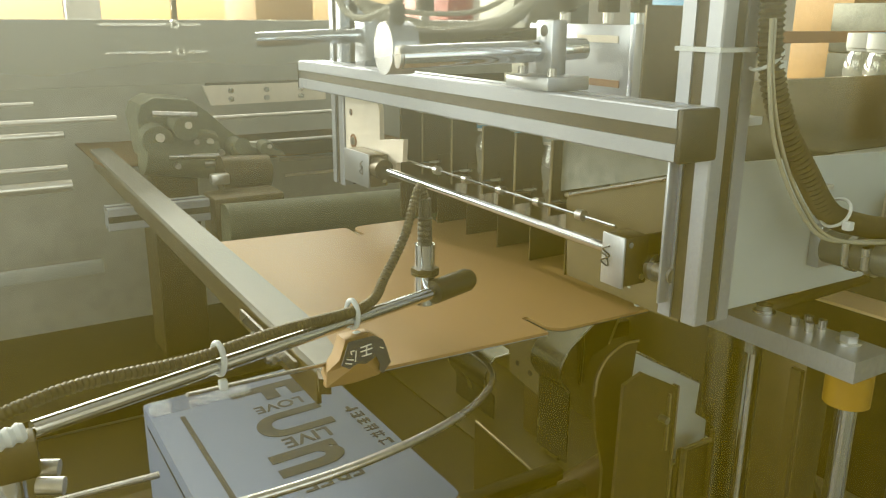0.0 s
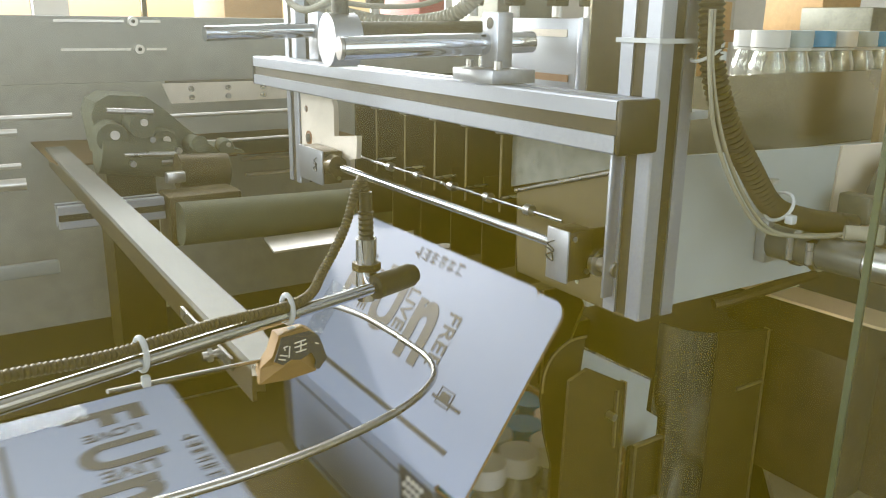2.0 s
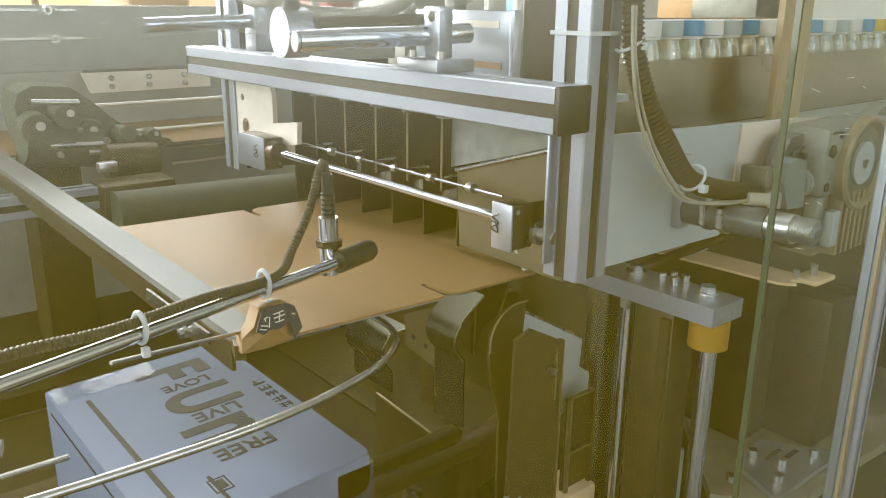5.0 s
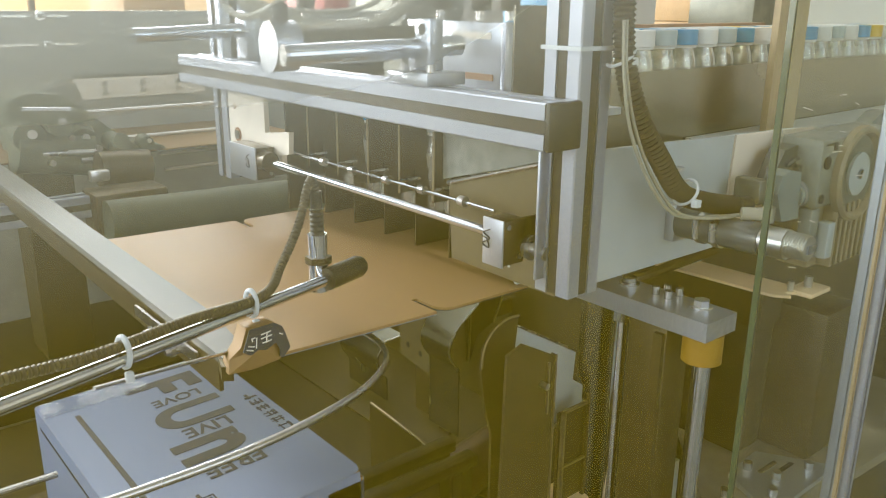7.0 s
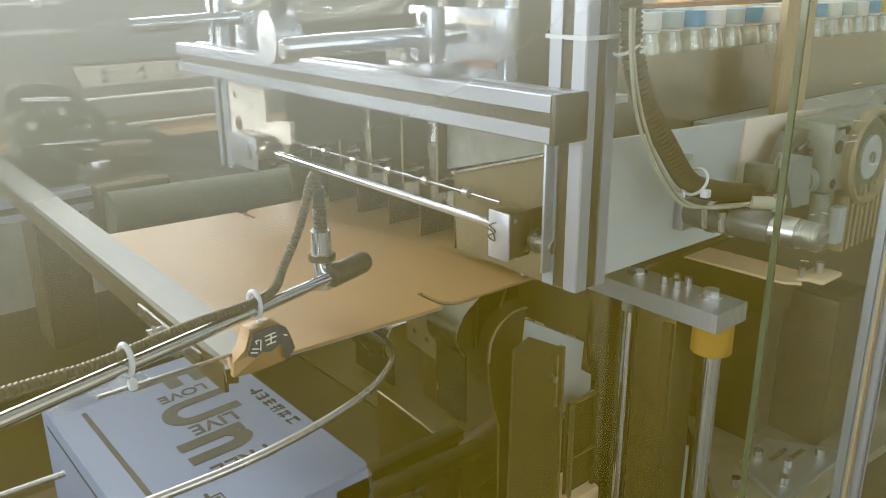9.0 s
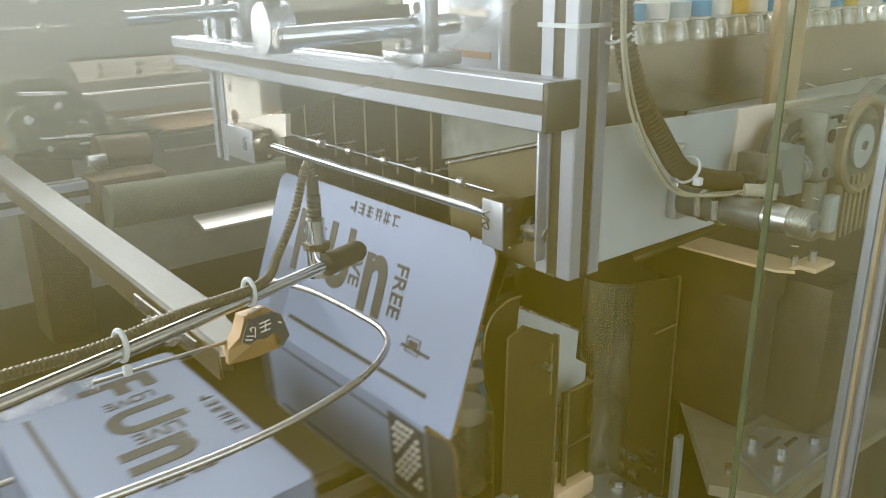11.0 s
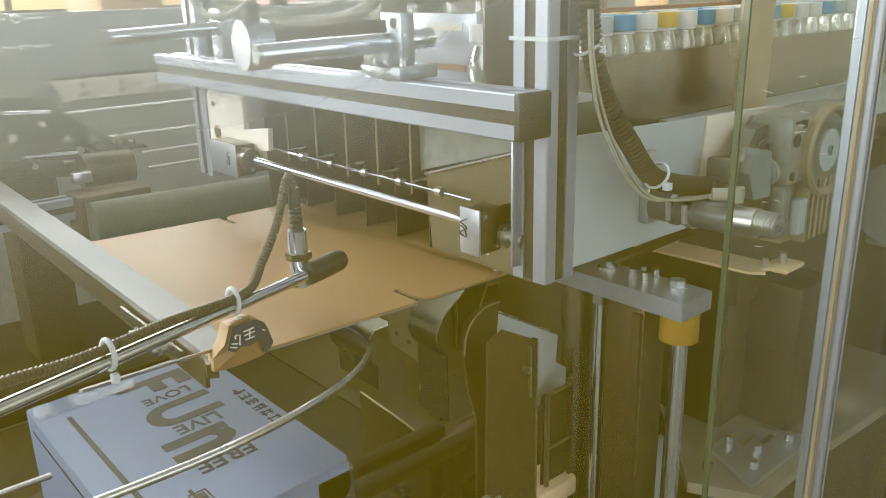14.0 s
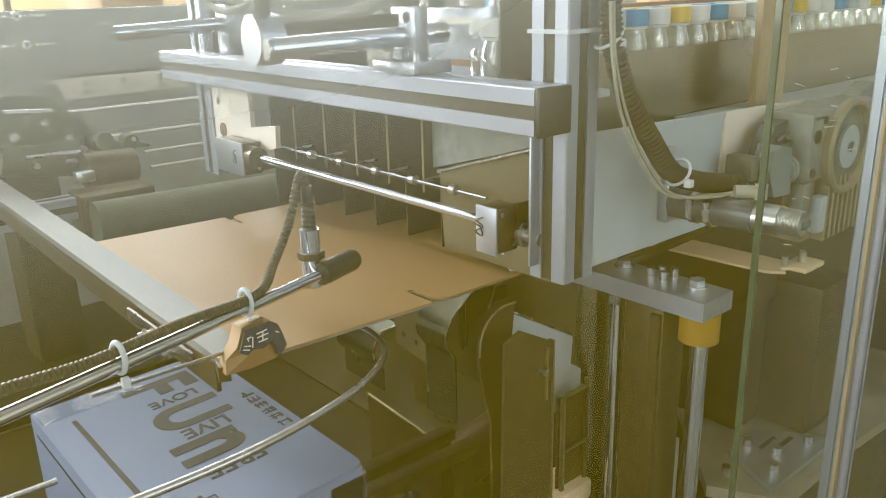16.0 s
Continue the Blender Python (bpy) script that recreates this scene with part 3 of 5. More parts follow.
part("stem", C(((0.745, 0.480, 1.322), (0.745, 0.480, 1.336), 0.003)), STEEL, bolt)
part("head", C(((0.745, 0.480, 1.336), (0.745, 0.480, 1.340), 0.007)), STEEL, bolt)

conduit = thing("corrugated_conduit", (0.63, 0.46, 1.4), "dark corrugated cable conduit hanging from the post", "hose")
part("conduit", T([(0.620, 0.472, 1.80), (0.614, 0.468, 1.60), (0.607, 0.460, 1.48), (0.627, 0.455, 1.415), (0.660, 0.447, 1.365), (0.695, 0.442, 1.325), (0.738, 0.436, 1.309), (0.790, 0.425, 1.299)], 0.0115, 14, 0.0026, 0.0052), CORD, conduit)
part("end_boot", C(((0.780, 0.428, 1.301), (0.800, 0.423, 1.2975), 0.0115)), BLACK, conduit)
for k, off in enumerate((0.0, 0.008)):
    tube = thing("air_tube", (0.62, 0.45, 1.4), "thin translucent air tube tied to the conduit", "tube", "air tubes")
    part("tube", T([(0.594 + off / 2, 0.452, 1.50), (0.595 + off / 2, 0.448, 1.45), (0.607 + off, 0.444, 1.395), (0.635 + off, 0.437, 1.343), (0.674 + off, 0.430, 1.306), (0.735, 0.420 - off, 1.297), (0.760, 0.395, 1.301 + off / 3)], 0.0019, 10), CLEAR_TUBE, tube)
for p, q in (((0.612, 0.452, 1.462), (0.606, 0.476, 1.470)), ((0.690, 0.418, 1.318), (0.700, 0.452, 1.335))):
    tie = thing("cable_tie", p, "white nylon cable tie round the conduit", "cable tie")
    mid = (Vector(p) + Vector(q)) / 2
    ax = Vector((0.5, -0.15, -0.7)).normalized() if p[2] > 1.4 else Vector((0.75, -0.1, -0.5)).normalized()
    u = ax.cross(Vector((0, 1, 0))).normalized()
    w = ax.cross(u)
    part("band", T([mid + (u * math.cos(a) + w * math.sin(a)) * 0.0145 for a in np.linspace(0, 2 * math.pi, 17)], 0.0016, 8, smooth=2), TIE, tie)
    part("lock", B((p[0] - 0.004, p[0] + 0.004, p[1] - 0.004, p[1] + 0.004, p[2] - 0.004, p[2] + 0.004), bevel=0.001), TIE, tie)

# ---------------------------------------------------------------- bottle conveyor
guard = thing("conveyor_guard", (1.6, 0.62, 1.34), "long brushed stainless guard sheet beside the bottle row", "guard")
part("sheet", B((0.70, 3.4, 0.618, 0.622, 1.20, 1.427)), STAINLESS, guard)
part("top_fold", B((0.70, 3.4, 0.618, 0.630, 1.427, 1.430)), STAINLESS, guard)
solid("conveyor_bed", B((0.70, 3.4, 0.625, 1.10, 1.330, 1.3455)), SHEET, "dull steel slide bed under the bottle row", "conveyor")
solid("side_channel", B((0.96, 3.4, 0.50, 0.616, 1.30, 1.335)), PLATE_WHITE, "pale painted conveyor frame rail", "conveyor")
solid("floor_stand", B((1.9, 1.98, 0.54, 0.60, 0.0, 1.30)), OLIVE, "dark painted conveyor leg on the floor", "leg")
solid("guide_rail", B((0.95, 1.62, 0.885, 0.915, 1.460, 1.479), (1.58, 1.62, 0.89, 0.91, 1.3455, 1.460)), COPPER, "reddish brown guide rail above the bottles", "rail")
solid("flat_bar_upright", B((1.075, 1.155, 0.560, 0.570, 1.20, 1.75)), TIMBER, "tan flat bar standing before the guard", "post")


def bottle(at, cap, label, group, height=0.130, r=0.0238):
    """A small clear bottle: waisted body, shoulder, neck ring and cap."""
    b = thing("bottle", at, label, "bottle", group)
    x, y, z = at
    seg = 18
    rows = [(0.0, 0.82), (0.004, 0.98), (0.020, 1.0), (0.034, 0.93), (0.048, 1.0), (0.062, 0.93), (0.074, 1.0), (0.086, 0.98), (0.096, 0.86), (0.104, 0.76), (0.107, 0.76)]
    bm = bmesh.new()
    rings = [[bm.verts.new((x + math.cos(a) * r * k, y + math.sin(a) * r * k, z + h * height / 0.130)) for a in (2 * math.pi * i / seg for i in range(seg))] for h, k in rows]
    for p, q in zip(rings, rings[1:]):
        for i in range(seg):
            bm.faces.new((p[i], p[(i + 1) % seg], q[(i + 1) % seg], q[i]))
    bm.faces.new(rings[0][::-1])
    part("body", bm, PET, b)
    part("neck_ring", C(((x, y, z + 0.1045), (x, y, z + 0.1078), r * 0.92), seg=18), CAP_WHITE, b, "white neck ring")
    bm = bmesh.new()
    add_cyl(bm, (x, y, z + 0.1085), (x, y, z + height - 0.001), r * 0.985, r * 0.97, 24)
    part("cap", bm, cap, b)
    return b


CAPS = {"b": (CAP_BLUE, "blue"), "w": (CAP_WHITE, "white"), "g": (CAP_GREY, "frosted grey"), "y": (CAP_YELLOW, "yellow")}
PROTO = {k: bottle((0, 0, 0), m, "small clear plastic bottle with a %s cap" % w, "") for k, (m, w) in CAPS.items()}
ROW_BOTTLES, used_kinds = [], set()


def place_bottle(kind, at, group):
    m = Matrix.Translation(at)
    if kind in used_kinds:
        ob = copy_thing(PROTO[kind], m)
    else:
        ob = PROTO[kind]
        ob.matrix_basis = m
        used_kinds.add(kind)
    return tagged(ob, group=group)


for i, k in enumerate("wgbwgbwywbwgwbywwbgwybwwgbwwyb"):
    x = 0.881 + i * 0.0495
    ROW_BOTTLES.append((place_bottle(k, (x, 0.652, 1.352), "bottles queuing on the conveyor"), x, 0.652))
for i, k in enumerate("wbwgwwybwgbwwwgb"):
    x = 0.906 + i * 0.0495
    ROW_BOTTLES.append((place_bottle(k, (x, 0.698, 1.352), "bottles queuing on the conveyor"), x, 0.698))

PACKS = []
for pack in range(2):
    group = ("bottles falling into the carton", "bottles of the later carton")[pack]
    for ix in range(5):
        for iy in range(8):
            k = "bwbgwybbwgwbbwgbwwbgybwbwgbbwwbgbwgwbybw"[(ix * 8 + iy * 3 + pack * 5) % 40]
            at = (0.031 + ix * 0.0465, -0.1715 + iy * 0.049)
            PACKS.append((place_bottle(k, (0.69 + at[0], 0.83 + at[1], 1.2), group), pack, at))

# ---------------------------------------------------------------- gear motor behind the guard pane
gear = thing("gear_motor", (1.01, 0.44, 1.2), "grey cast gear motor with round recessed bearing and fins", "motor")
part("gearbox", B((0.945, 1.14, 0.412, 0.470, 1.272, 1.360), bevel=0.007), CASTING, gear)
bm = bmesh.new()
ring_rows = [(0.062, 0.412), (0.062, 0.4035), (0.058, 0.400), (0.054, 0.4005), (0.051, 0.4045), (0.050, 0.411)]
rings = [[bm.verts.new((1.036 + r * math.cos(a), y, 1.308 + r * math.sin(a))) for a in (2 * math.pi * k / 40 for k in range(40))] for r, y in ring_rows]
for a, b in zip(rings, rings[1:]):
    for k in range(40):
        bm.faces.new((a[k], a[(k + 1) % 40], b[(k + 1) % 40], b[k]))
part("bearing_rim", bm, TAN_CAST, gear)
part("bearing_face", C(((1.036, 0.4119, 1.308), (1.036, 0.4085, 1.308), 0.0498), seg=36), MACHINE, gear)
part("hub", C(((1.036, 0.4085, 1.308), (1.036, 0.4045, 1.308), 0.028), seg=28), PLATE_WHITE, gear, "pale hub disc")
part("hub_screw", C(((1.036, 0.4045, 1.308), (1.036, 0.4015, 1.308), 0.007), seg=6), STEEL, gear)
for x, z, r in ((0.958, 1.330, 0.0085), (0.975, 1.349, 0.0055), (0.955, 1.285, 0.006), (1.118, 1.345, 0.006)):
    part("bolt_hole", C(((x, 0.4122, z), (x, 0.4108, z), r), seg=16), BLACK, gear, "dark bolt hole")
part("slot", B((0.950, 0.972, 0.4105, 0.4118, 1.3515, 1.3545)), BLACK, gear, "dark slot")
part("side_leg", B((0.945, 0.968, 0.415, 0.465, 1.205, 1.272), bevel=0.004), CASTING, gear)
part("terminal_block", B((0.971, 0.990, 0.404, 0.420, 1.205, 1.252), bevel=0.002), PLATE_WHITE, gear, "pale blue-grey block")
part("fin_backing", B((0.968, 1.13, 0.424, 0.465, 1.190, 1.272)), TAN_CAST, gear)
for k in range(9):
    part("cooling_fin", B((0.993 + k * 0.0145, 0.999 + k * 0.0145, 0.406, 0.424, 1.190, 1.271), bevel=0.001), TAN_CAST, gear)
wheel = thing("pulley_wheel", (1.27, 0.48, 1.28), "grey cast pulley wheel beside the motor", "wheel")
part("rim", C(((1.27, 0.50, 1.282), (1.27, 0.475, 1.282), 0.082), seg=44), CASTING, wheel)
part("hub", C(((1.27, 0.475, 1.282), (1.27, 0.465, 1.282), 0.03), seg=28), ALU_PLATE, wheel)
for a in range(5):
    x, z = 1.27 + 0.062 * math.cos(2.1 + a * 1.2566), 1.282 + 0.062 * math.sin(2.1 + a * 1.2566)
    part("bolt", C(((x, 0.475, z), (x, 0.468, z), 0.010), seg=6), DARK_STEEL, wheel)
arm = thing("bearing_bracket", (0.93, 0.45, 1.25), "dark cast bearing arm with a blue-grey cheek", "bracket")
part("arm", P([(0.890, 1.305), (0.903, 1.330), (0.915, 1.346), (0.97, 1.352), (1.015, 1.348), (1.024, 1.317), (0.966, 1.312), (0.93, 1.322)], "y", 0.445, 0.466), GUNMETAL, arm)
# The arm's highlight, modelled as a thin steel rod.
part("highlight_rod", T([(0.918, 0.4435, 1.327), (0.945, 0.4435, 1.333), (0.972, 0.4435, 1.331)], 0.0028, 8), STEEL, arm)
part("cheek", P([(0.871, 1.300), (0.877, 1.322), (0.900, 1.326), (0.922, 1.321), (0.929, 1.262), (0.889, 1.264)], "y", 0.425, 0.447), BLUE_GREY, arm, "blue-grey painted cheek")
part("spindle", C(((0.925, 0.438, 1.290), (0.947, 0.438, 1.289), 0.017), seg=24), BLUE_GREY, arm)
part("collar", C(((0.932, 0.438, 1.290), (0.937, 0.438, 1.290), 0.0185), seg=24), ALU_PLATE, arm)
part("under_block", B((0.925, 0.946, 0.43, 0.462, 1.205, 1.268), bevel=0.004), DARK_STEEL, arm)
part("small_clamp", B((0.848, 0.866, 0.435, 0.470, 1.288, 1.318), bevel=0.003), MACHINE, arm)
part("clamp_screw", C(((0.857, 0.43, 1.318), (0.857, 0.43, 1.334), 0.005), seg=10), STEEL, arm)
part("nut", C(((0.945, 0.4445, 1.318), (0.945, 0.436, 1.318), 0.008), seg=6), STEEL, arm)
for x, z in ((0.969, 1.341), (1.028, 1.339)):
    stud = thing("plate_nut", (x, 0.482, z), "steel hex nut on a washer on the conveyor side", "nut", "cover plate nuts")
    part("washer", C(((x, 0.483, z), (x, 0.4805, z), 0.0125), seg=20), STEEL, stud)
    part("nut", C(((x, 0.4805, z), (x, 0.4735, z), 0.0095), seg=6), STEEL, stud)
    part("stud_end", C(((x, 0.4735, z), (x, 0.4680, z), 0.005), seg=12), COPPER, stud)
right_motor = thing("drive_motor", (1.28, 0.36, 1.2), "grey finned drive motor", "motor")
part("housing", C(((1.20, 0.37, 1.21), (1.33, 0.37, 1.21), 0.055), seg=32), MACHINE, right_motor)
part("bell", C(((1.19, 0.37, 1.21), (1.20, 0.37, 1.21), 0.06), seg=32), ALU_PLATE, right_motor)
part("foot", B((1.21, 1.32, 0.33, 0.41, 1.14, 1.16)), MACHINE, right_motor)

# ---------------------------------------------------------------- golden ledge and dark stack
ledge = thing("brass_ledge", (0.91, 0.5, 1.16), "golden brass ledge strip with a toothed end", "strip")
part("strip", P([(0.882, 0.62), (0.938, 0.62), (0.945, 0.42), (0.93, 0.405), (0.912, 0.42), (0.905, 0.408), (0.892, 0.425)], "z", 1.1665, 1.170), BRASS, ledge)
part("clip", B((0.925, 0.975, 0.392, 0.425, 1.1655, 1.1715), bevel=0.001), BRASS, ledge)
part("pin", C(((0.95, 0.41, 1.172), (0.95, 0.41, 1.186), 0.005)), STEEL, ledge)
part("pin", C(((0.925, 0.42, 1.170), (0.925, 0.42, 1.182), 0.004)), STEEL, ledge)
part("web", B((0.889, 0.94, 0.435, 0.62, 1.12, 1.1665)), DARK_STEEL, ledge)
part("pale_end", P([(0.868, 0.575), (0.878, 0.560), (0.945, 0.560), (0.955, 0.575)], "z", 1.1705, 1.1725), PLATE_WHITE, ledge, "pale end piece")
part("lever", T([(0.80, 0.575, 1.168), (0.83, 0.56, 1.176), (0.88, 0.50, 1.215)], 0.007, 10), DARK_STEEL, ledge, "dark bent lever")
stack = thing("dark_actuator", (1.0, 0.45, 1.0), "dark steel actuator housing below the ledge", "actuator")
part("housing", B((0.955, 1.04, 0.38, 0.46, 0.93, 1.14), bevel=0.006), DARK_STEEL, stack)
part("front_plate", B((0.90, 0.955, 0.45, 0.60, 0.93, 1.118), bevel=0.002), DARK_STEEL, stack)
part("bracket", B((1.035, 1.065, 0.375, 0.40, 1.03, 1.06), bevel=0.002), ALU_PLATE, stack)

# ---------------------------------------------------------------- machine body below the station
machine = thing("packing_machine", (0, 0.95, 0), "dark olive body of the packing machine on the floor", "machine")
part("body", B((-1.6, 1.6, 0.31, 1.60, 0.12, 0.69)), OLIVE, machine)
part("plinth", B((-1.5, 1.5, 0.36, 1.54, 0.0, 0.12)), OLIVE, machine)
for k in range(4):
    part("top_sheet", B((-1.6 + k * 0.8 + 0.002, -0.8 + k * 0.8 - 0.002, 0.30, 1.61, 0.69, 0.70), bevel=0.001), OLIVE, machine)
for k in range(4):
    part("cover_door", B((-1.55 + k * 0.8, -0.85 + k * 0.8, 0.302, 0.31, 0.16, 0.66), bevel=0.003), OLIVE, machine)
deck = thing("deck_plate", (0.9, 0.42, 0.92), "tan steel deck plate with slots and bolts", "plate")
part("plate", P([(0.760, 0.408), (0.800, 0.33), (0.98, 0.33), (1.3, 0.31), (1.3, 0.50), (0.952, 0.589)], "z", 0.915, 0.93), DECK, deck)
part("inset", P([(0.800, 0.345), (0.965, 0.345), (0.915, 0.432), (0.838, 0.425)], "z", 0.931, 0.938), ALU_PLATE, deck, "grey inset plate")
for x, y in ((0.867, 0.415), (0.790, 0.400), (0.837, 0.364), (0.875, 0.380), (0.930, 0.365)):
    part("bolt", C(((x, y, 0.938), (x, y, 0.948), 0.006), seg=12), STEEL, deck)
for x, y in ((0.890, 0.400), (0.905, 0.385)):
    part("slot", B((x - 0.02, x + 0.02, y - 0.003, y + 0.003, 0.9382, 0.939)), BLACK, deck, "dark slot")
part("leg", B((0.98, 1.25, 0.34, 0.5, 0.70, 0.915)), OLIVE, deck)
support = thing("carton_table", (0.3, 0.82, 0.86), "dark steel table carrying the cartons", "table")
part("top", B((-1.4, 0.43, 0.60, 1.04, 0.866, 0.874)), DARK_STEEL, support)
part("skirt", B((-1.4, 0.42, 0.61, 1.03, 0.70, 0.866)), OLIVE, support)
for y in (0.75, 0.80):
    part("slide_bar", B((0.43, 0.69, y - 0.012, y + 0.012, 0.856, 0.874), bevel=0.002), DARK_STEEL, support)
    part("strut", B((0.66, 0.68, y - 0.01, y + 0.01, 0.70, 0.856)), OLIVE, support)
# Plain dark box that fills the space under the conveyor and covers the floor.
solid("rear_dark_box", B((1.05, 3.4, 0.64, 1.50, 0.05, 1.19), bevel=0.01), OLIVE, "dark olive box filling the space under the bottle conveyor", "housing")

# ---------------------------------------------------------------- blank rail and its end bracket
rail = thing("blank_rail", (0.28, 1.1, 1.17), "flat grey steel rail guiding the carton blanks", "rail")
part("bar", P([(0.2445, 0.598), (0.270, 0.598), (0.285, 0.714), (0.306, 1.95), (0.266, 1.95), (0.247, 0.770)], "z", 1.200, 1.208), RAIL, rail)
part("web", P([(0.245, 0.61), (0.249, 0.61), (0.271, 1.93), (0.267, 1.93)], "z", 1.170, 1.200), DARK_STEEL, rail)
part("tip", P([(0.237, 0.585), (0.246, 0.580), (0.252, 0.597), (0.246, 0.612)], "z", 1.192, 1.206), DARK_STEEL, rail, "dark bent rail tip")
for y in (0.752, 0.695):
    part("screw", C(((0.228, y, 1.184), (0.246, y, 1.184), 0.0045), seg=12), STEEL, rail)
    part("nut", C(((0.233, y, 1.184), (0.237, y, 1.184), 0.0075), seg=6), STEEL, rail)
part("side_strip", B((0.2405, 0.2435, 0.65, 0.81, 1.184, 1.196)), STEEL, rail)
scrap = thing("carton_scrap", (0.28, 0.59, 1.19), "folded scrap of printed carton taped on the rail tip", "cardboard")
bm = bmesh.new()
front = [(0.238, 1.203), (0.264, 1.200), (0.286, 1.206), (0.294, 1.217), (0.290, 1.231), (0.287, 1.239), (0.280, 1.243), (0.256, 1.242), (0.250, 1.226), (0.241, 1.215)]
ring = [bm.verts.new((x, 0.572 + 0.004 * math.sin(k * 2.3), z)) for k, (x, z) in enumerate(front)]
back = [bm.verts.new((x + 0.004, 0.596, z - 0.004)) for x, z in front]
hub = bm.verts.new((0.268, 0.567, 1.222))
for k in range(len(front)):
    n = (k + 1) % len(front)
    bm.faces.new((ring[k], ring[n], hub))
    bm.faces.new((ring[k], back[k], back[n], ring[n]))
bm.faces.new(back[::-1])
part("scrap", bm, CARD, scrap)
part("print", P([(0.249, 1.2235), (0.256, 1.2190), (0.263, 1.2225), (0.271, 1.2205), (0.281, 1.2250), (0.2845, 1.2170), (0.2835, 1.2110), (0.2870, 1.2085), (0.2945, 1.2170), (0.2905, 1.2310), (0.2872, 1.2390), (0.2800, 1.2435), (0.2560, 1.2425)], "y", 0.5640, 0.5655), NAVY, scrap, "navy printed patch")
for x0, z0, x1, z1 in ((0.252, 0.2255, 0.258, 0.2235), (0.2535, 0.2285, 0.2595, 0.2268), (0.261, 0.2250, 0.262, 0.2345), (0.2605, 0.2350, 0.257, 0.2345), (0.257, 0.2345, 0.258, 0.2318), (0.266, 0.2362, 0.276, 0.2375), (0.271, 0.2278, 0.2718, 0.2365), (0.266, 0.2325, 0.2768, 0.2338), (0.267, 0.2282, 0.276, 0.2290), (0.284, 0.2330, 0.287, 0.2315)):
    part("mark", T([(x0, 0.5632, 1 + z0), (x1, 0.5632, 1 + z1)], 0.0006, 6), INK_WHITE, scrap, "white printed stroke")

# ---------------------------------------------------------------- sensor arm
def on_arm(s):
    return Vector((0.376, 0.625, 1.248)).lerp(Vector((0.1455, 0.550, 1.253)), s)


arm_rod = thing("sensor_holder", (0.0, 0.50, 1.25), "polished steel rod carrying a proximity sensor", "holder")
part("rod", C((on_arm(0.0), on_arm(1.55), 0.0057), seg=20), CHROME, arm_rod)
tip = on_arm(0.0)
part("joint", C((tip + Vector((-0.004, -0.001, 0.0)), tip + Vector((0.040, 0.010, 0.002)), 0.0115), seg=24), BLACK, arm_rod, "black clamping joint")
part("joint_cap", C((tip + Vector((0.040, 0.010, 0.002)), tip + Vector((0.045, 0.0115, 0.002)), 0.0095), seg=24), BLACK, arm_rod)
part("clamp", B((-0.006, 0.020, 0.489, 0.511, 1.232, 1.258), bevel=0.004), DARK_STEEL, arm_rod, "steel cross clamp")
for y in (0.482, 0.505):
    part("clamp_screw", C(((0.016, y, 1.232), (0.030, y - 0.006, 1.231), 0.0055), seg=14), STEEL, arm_rod)
part("hose_union", T([(-0.03, 0.478, 1.262), (0.014, 0.486, 1.267)], 0.0065, 16, 0.0015, 0.006, 0), TIE, arm_rod, "white ribbed hose union")
part("stand", C(((0.002, 0.50, 0.70), (0.002, 0.50, 1.25), 0.009), seg=18), CHROME, arm_rod)
sensor = thing("proximity_sensor", (0.375, 0.635, 1.23), "nickel proximity sensor with a locknut", "sensor")
sx, sy = 0.372, 0.640
part("barrel", C(((sx, sy, 1.232), (sx, sy, 1.292), 0.0098), seg=24), CHROME, sensor)
part("locknut", C(((sx, sy, 1.264), (sx, sy, 1.2685), 0.0135), seg=6), DARK_STEEL, sensor)
part("washer", C(((sx, sy, 1.262), (sx, sy, 1.264), 0.0135), seg=24), DARK_STEEL, sensor)
part("connector", T([(sx, sy, 1.292), (sx, sy, 1.318)], 0.0075, 16, 0.001, 0.005, 0), BLACK, sensor)
part("cable_boot", C(((sx, sy, 1.318), (sx, sy, 1.336), 0.006), seg=16), BLACK, sensor)
cable = thing("sensor_cable", (0.3, 0.6, 1.27), "dark corrugated cable hose tied along the rod", "hose")
above = [on_arm(s) + Vector((0.0, 0.0, 0.0115)) for s in (0.42, 0.75, 1.1, 1.45, 1.8, 2.3)]
above[0] += Vector((0.006, 0.0, -0.002))
above[3] += Vector((0, 0.004, 0.006))
part("hose", T([(sx, sy, 1.334), (sx - 0.004, sy, 1.348), (sx - 0.010, sy - 0.001, 1.340), (0.346, 0.632, 1.306), (0.318, 0.618, 1.275), *above], 0.0048, 12, 0.0012, 0.0040), CORD, cable)
for s in (0.45, 1.0):
    p = on_arm(s)
    tie = thing("cable_tie", p, "white nylon cable tie round rod and hose", "cable tie")
    ax = Vector((0.95, 0.31, 0))
    u, w = Vector((-0.31, 0.95, 0)), Vector((0, 0, 1))
    part("band", T([p + Vector((0, 0, 0.0055)) + u * math.cos(a) * 0.0072 + w * math.sin(a) * 0.0122 for a in np.linspace(0, 2 * math.pi, 17)], 0.0023, 8, smooth=2), TIE, tie)
    part("lock", B((p.x - 0.003, p.x + 0.003, p.y - 0.011, p.y - 0.005, p.z - 0.016, p.z - 0.008), bevel=0.001), TIE, tie)
loop = thing("bent_guide_rod", (0.3, 0.48, 1.2), "slim bent chrome guide rod", "rod")
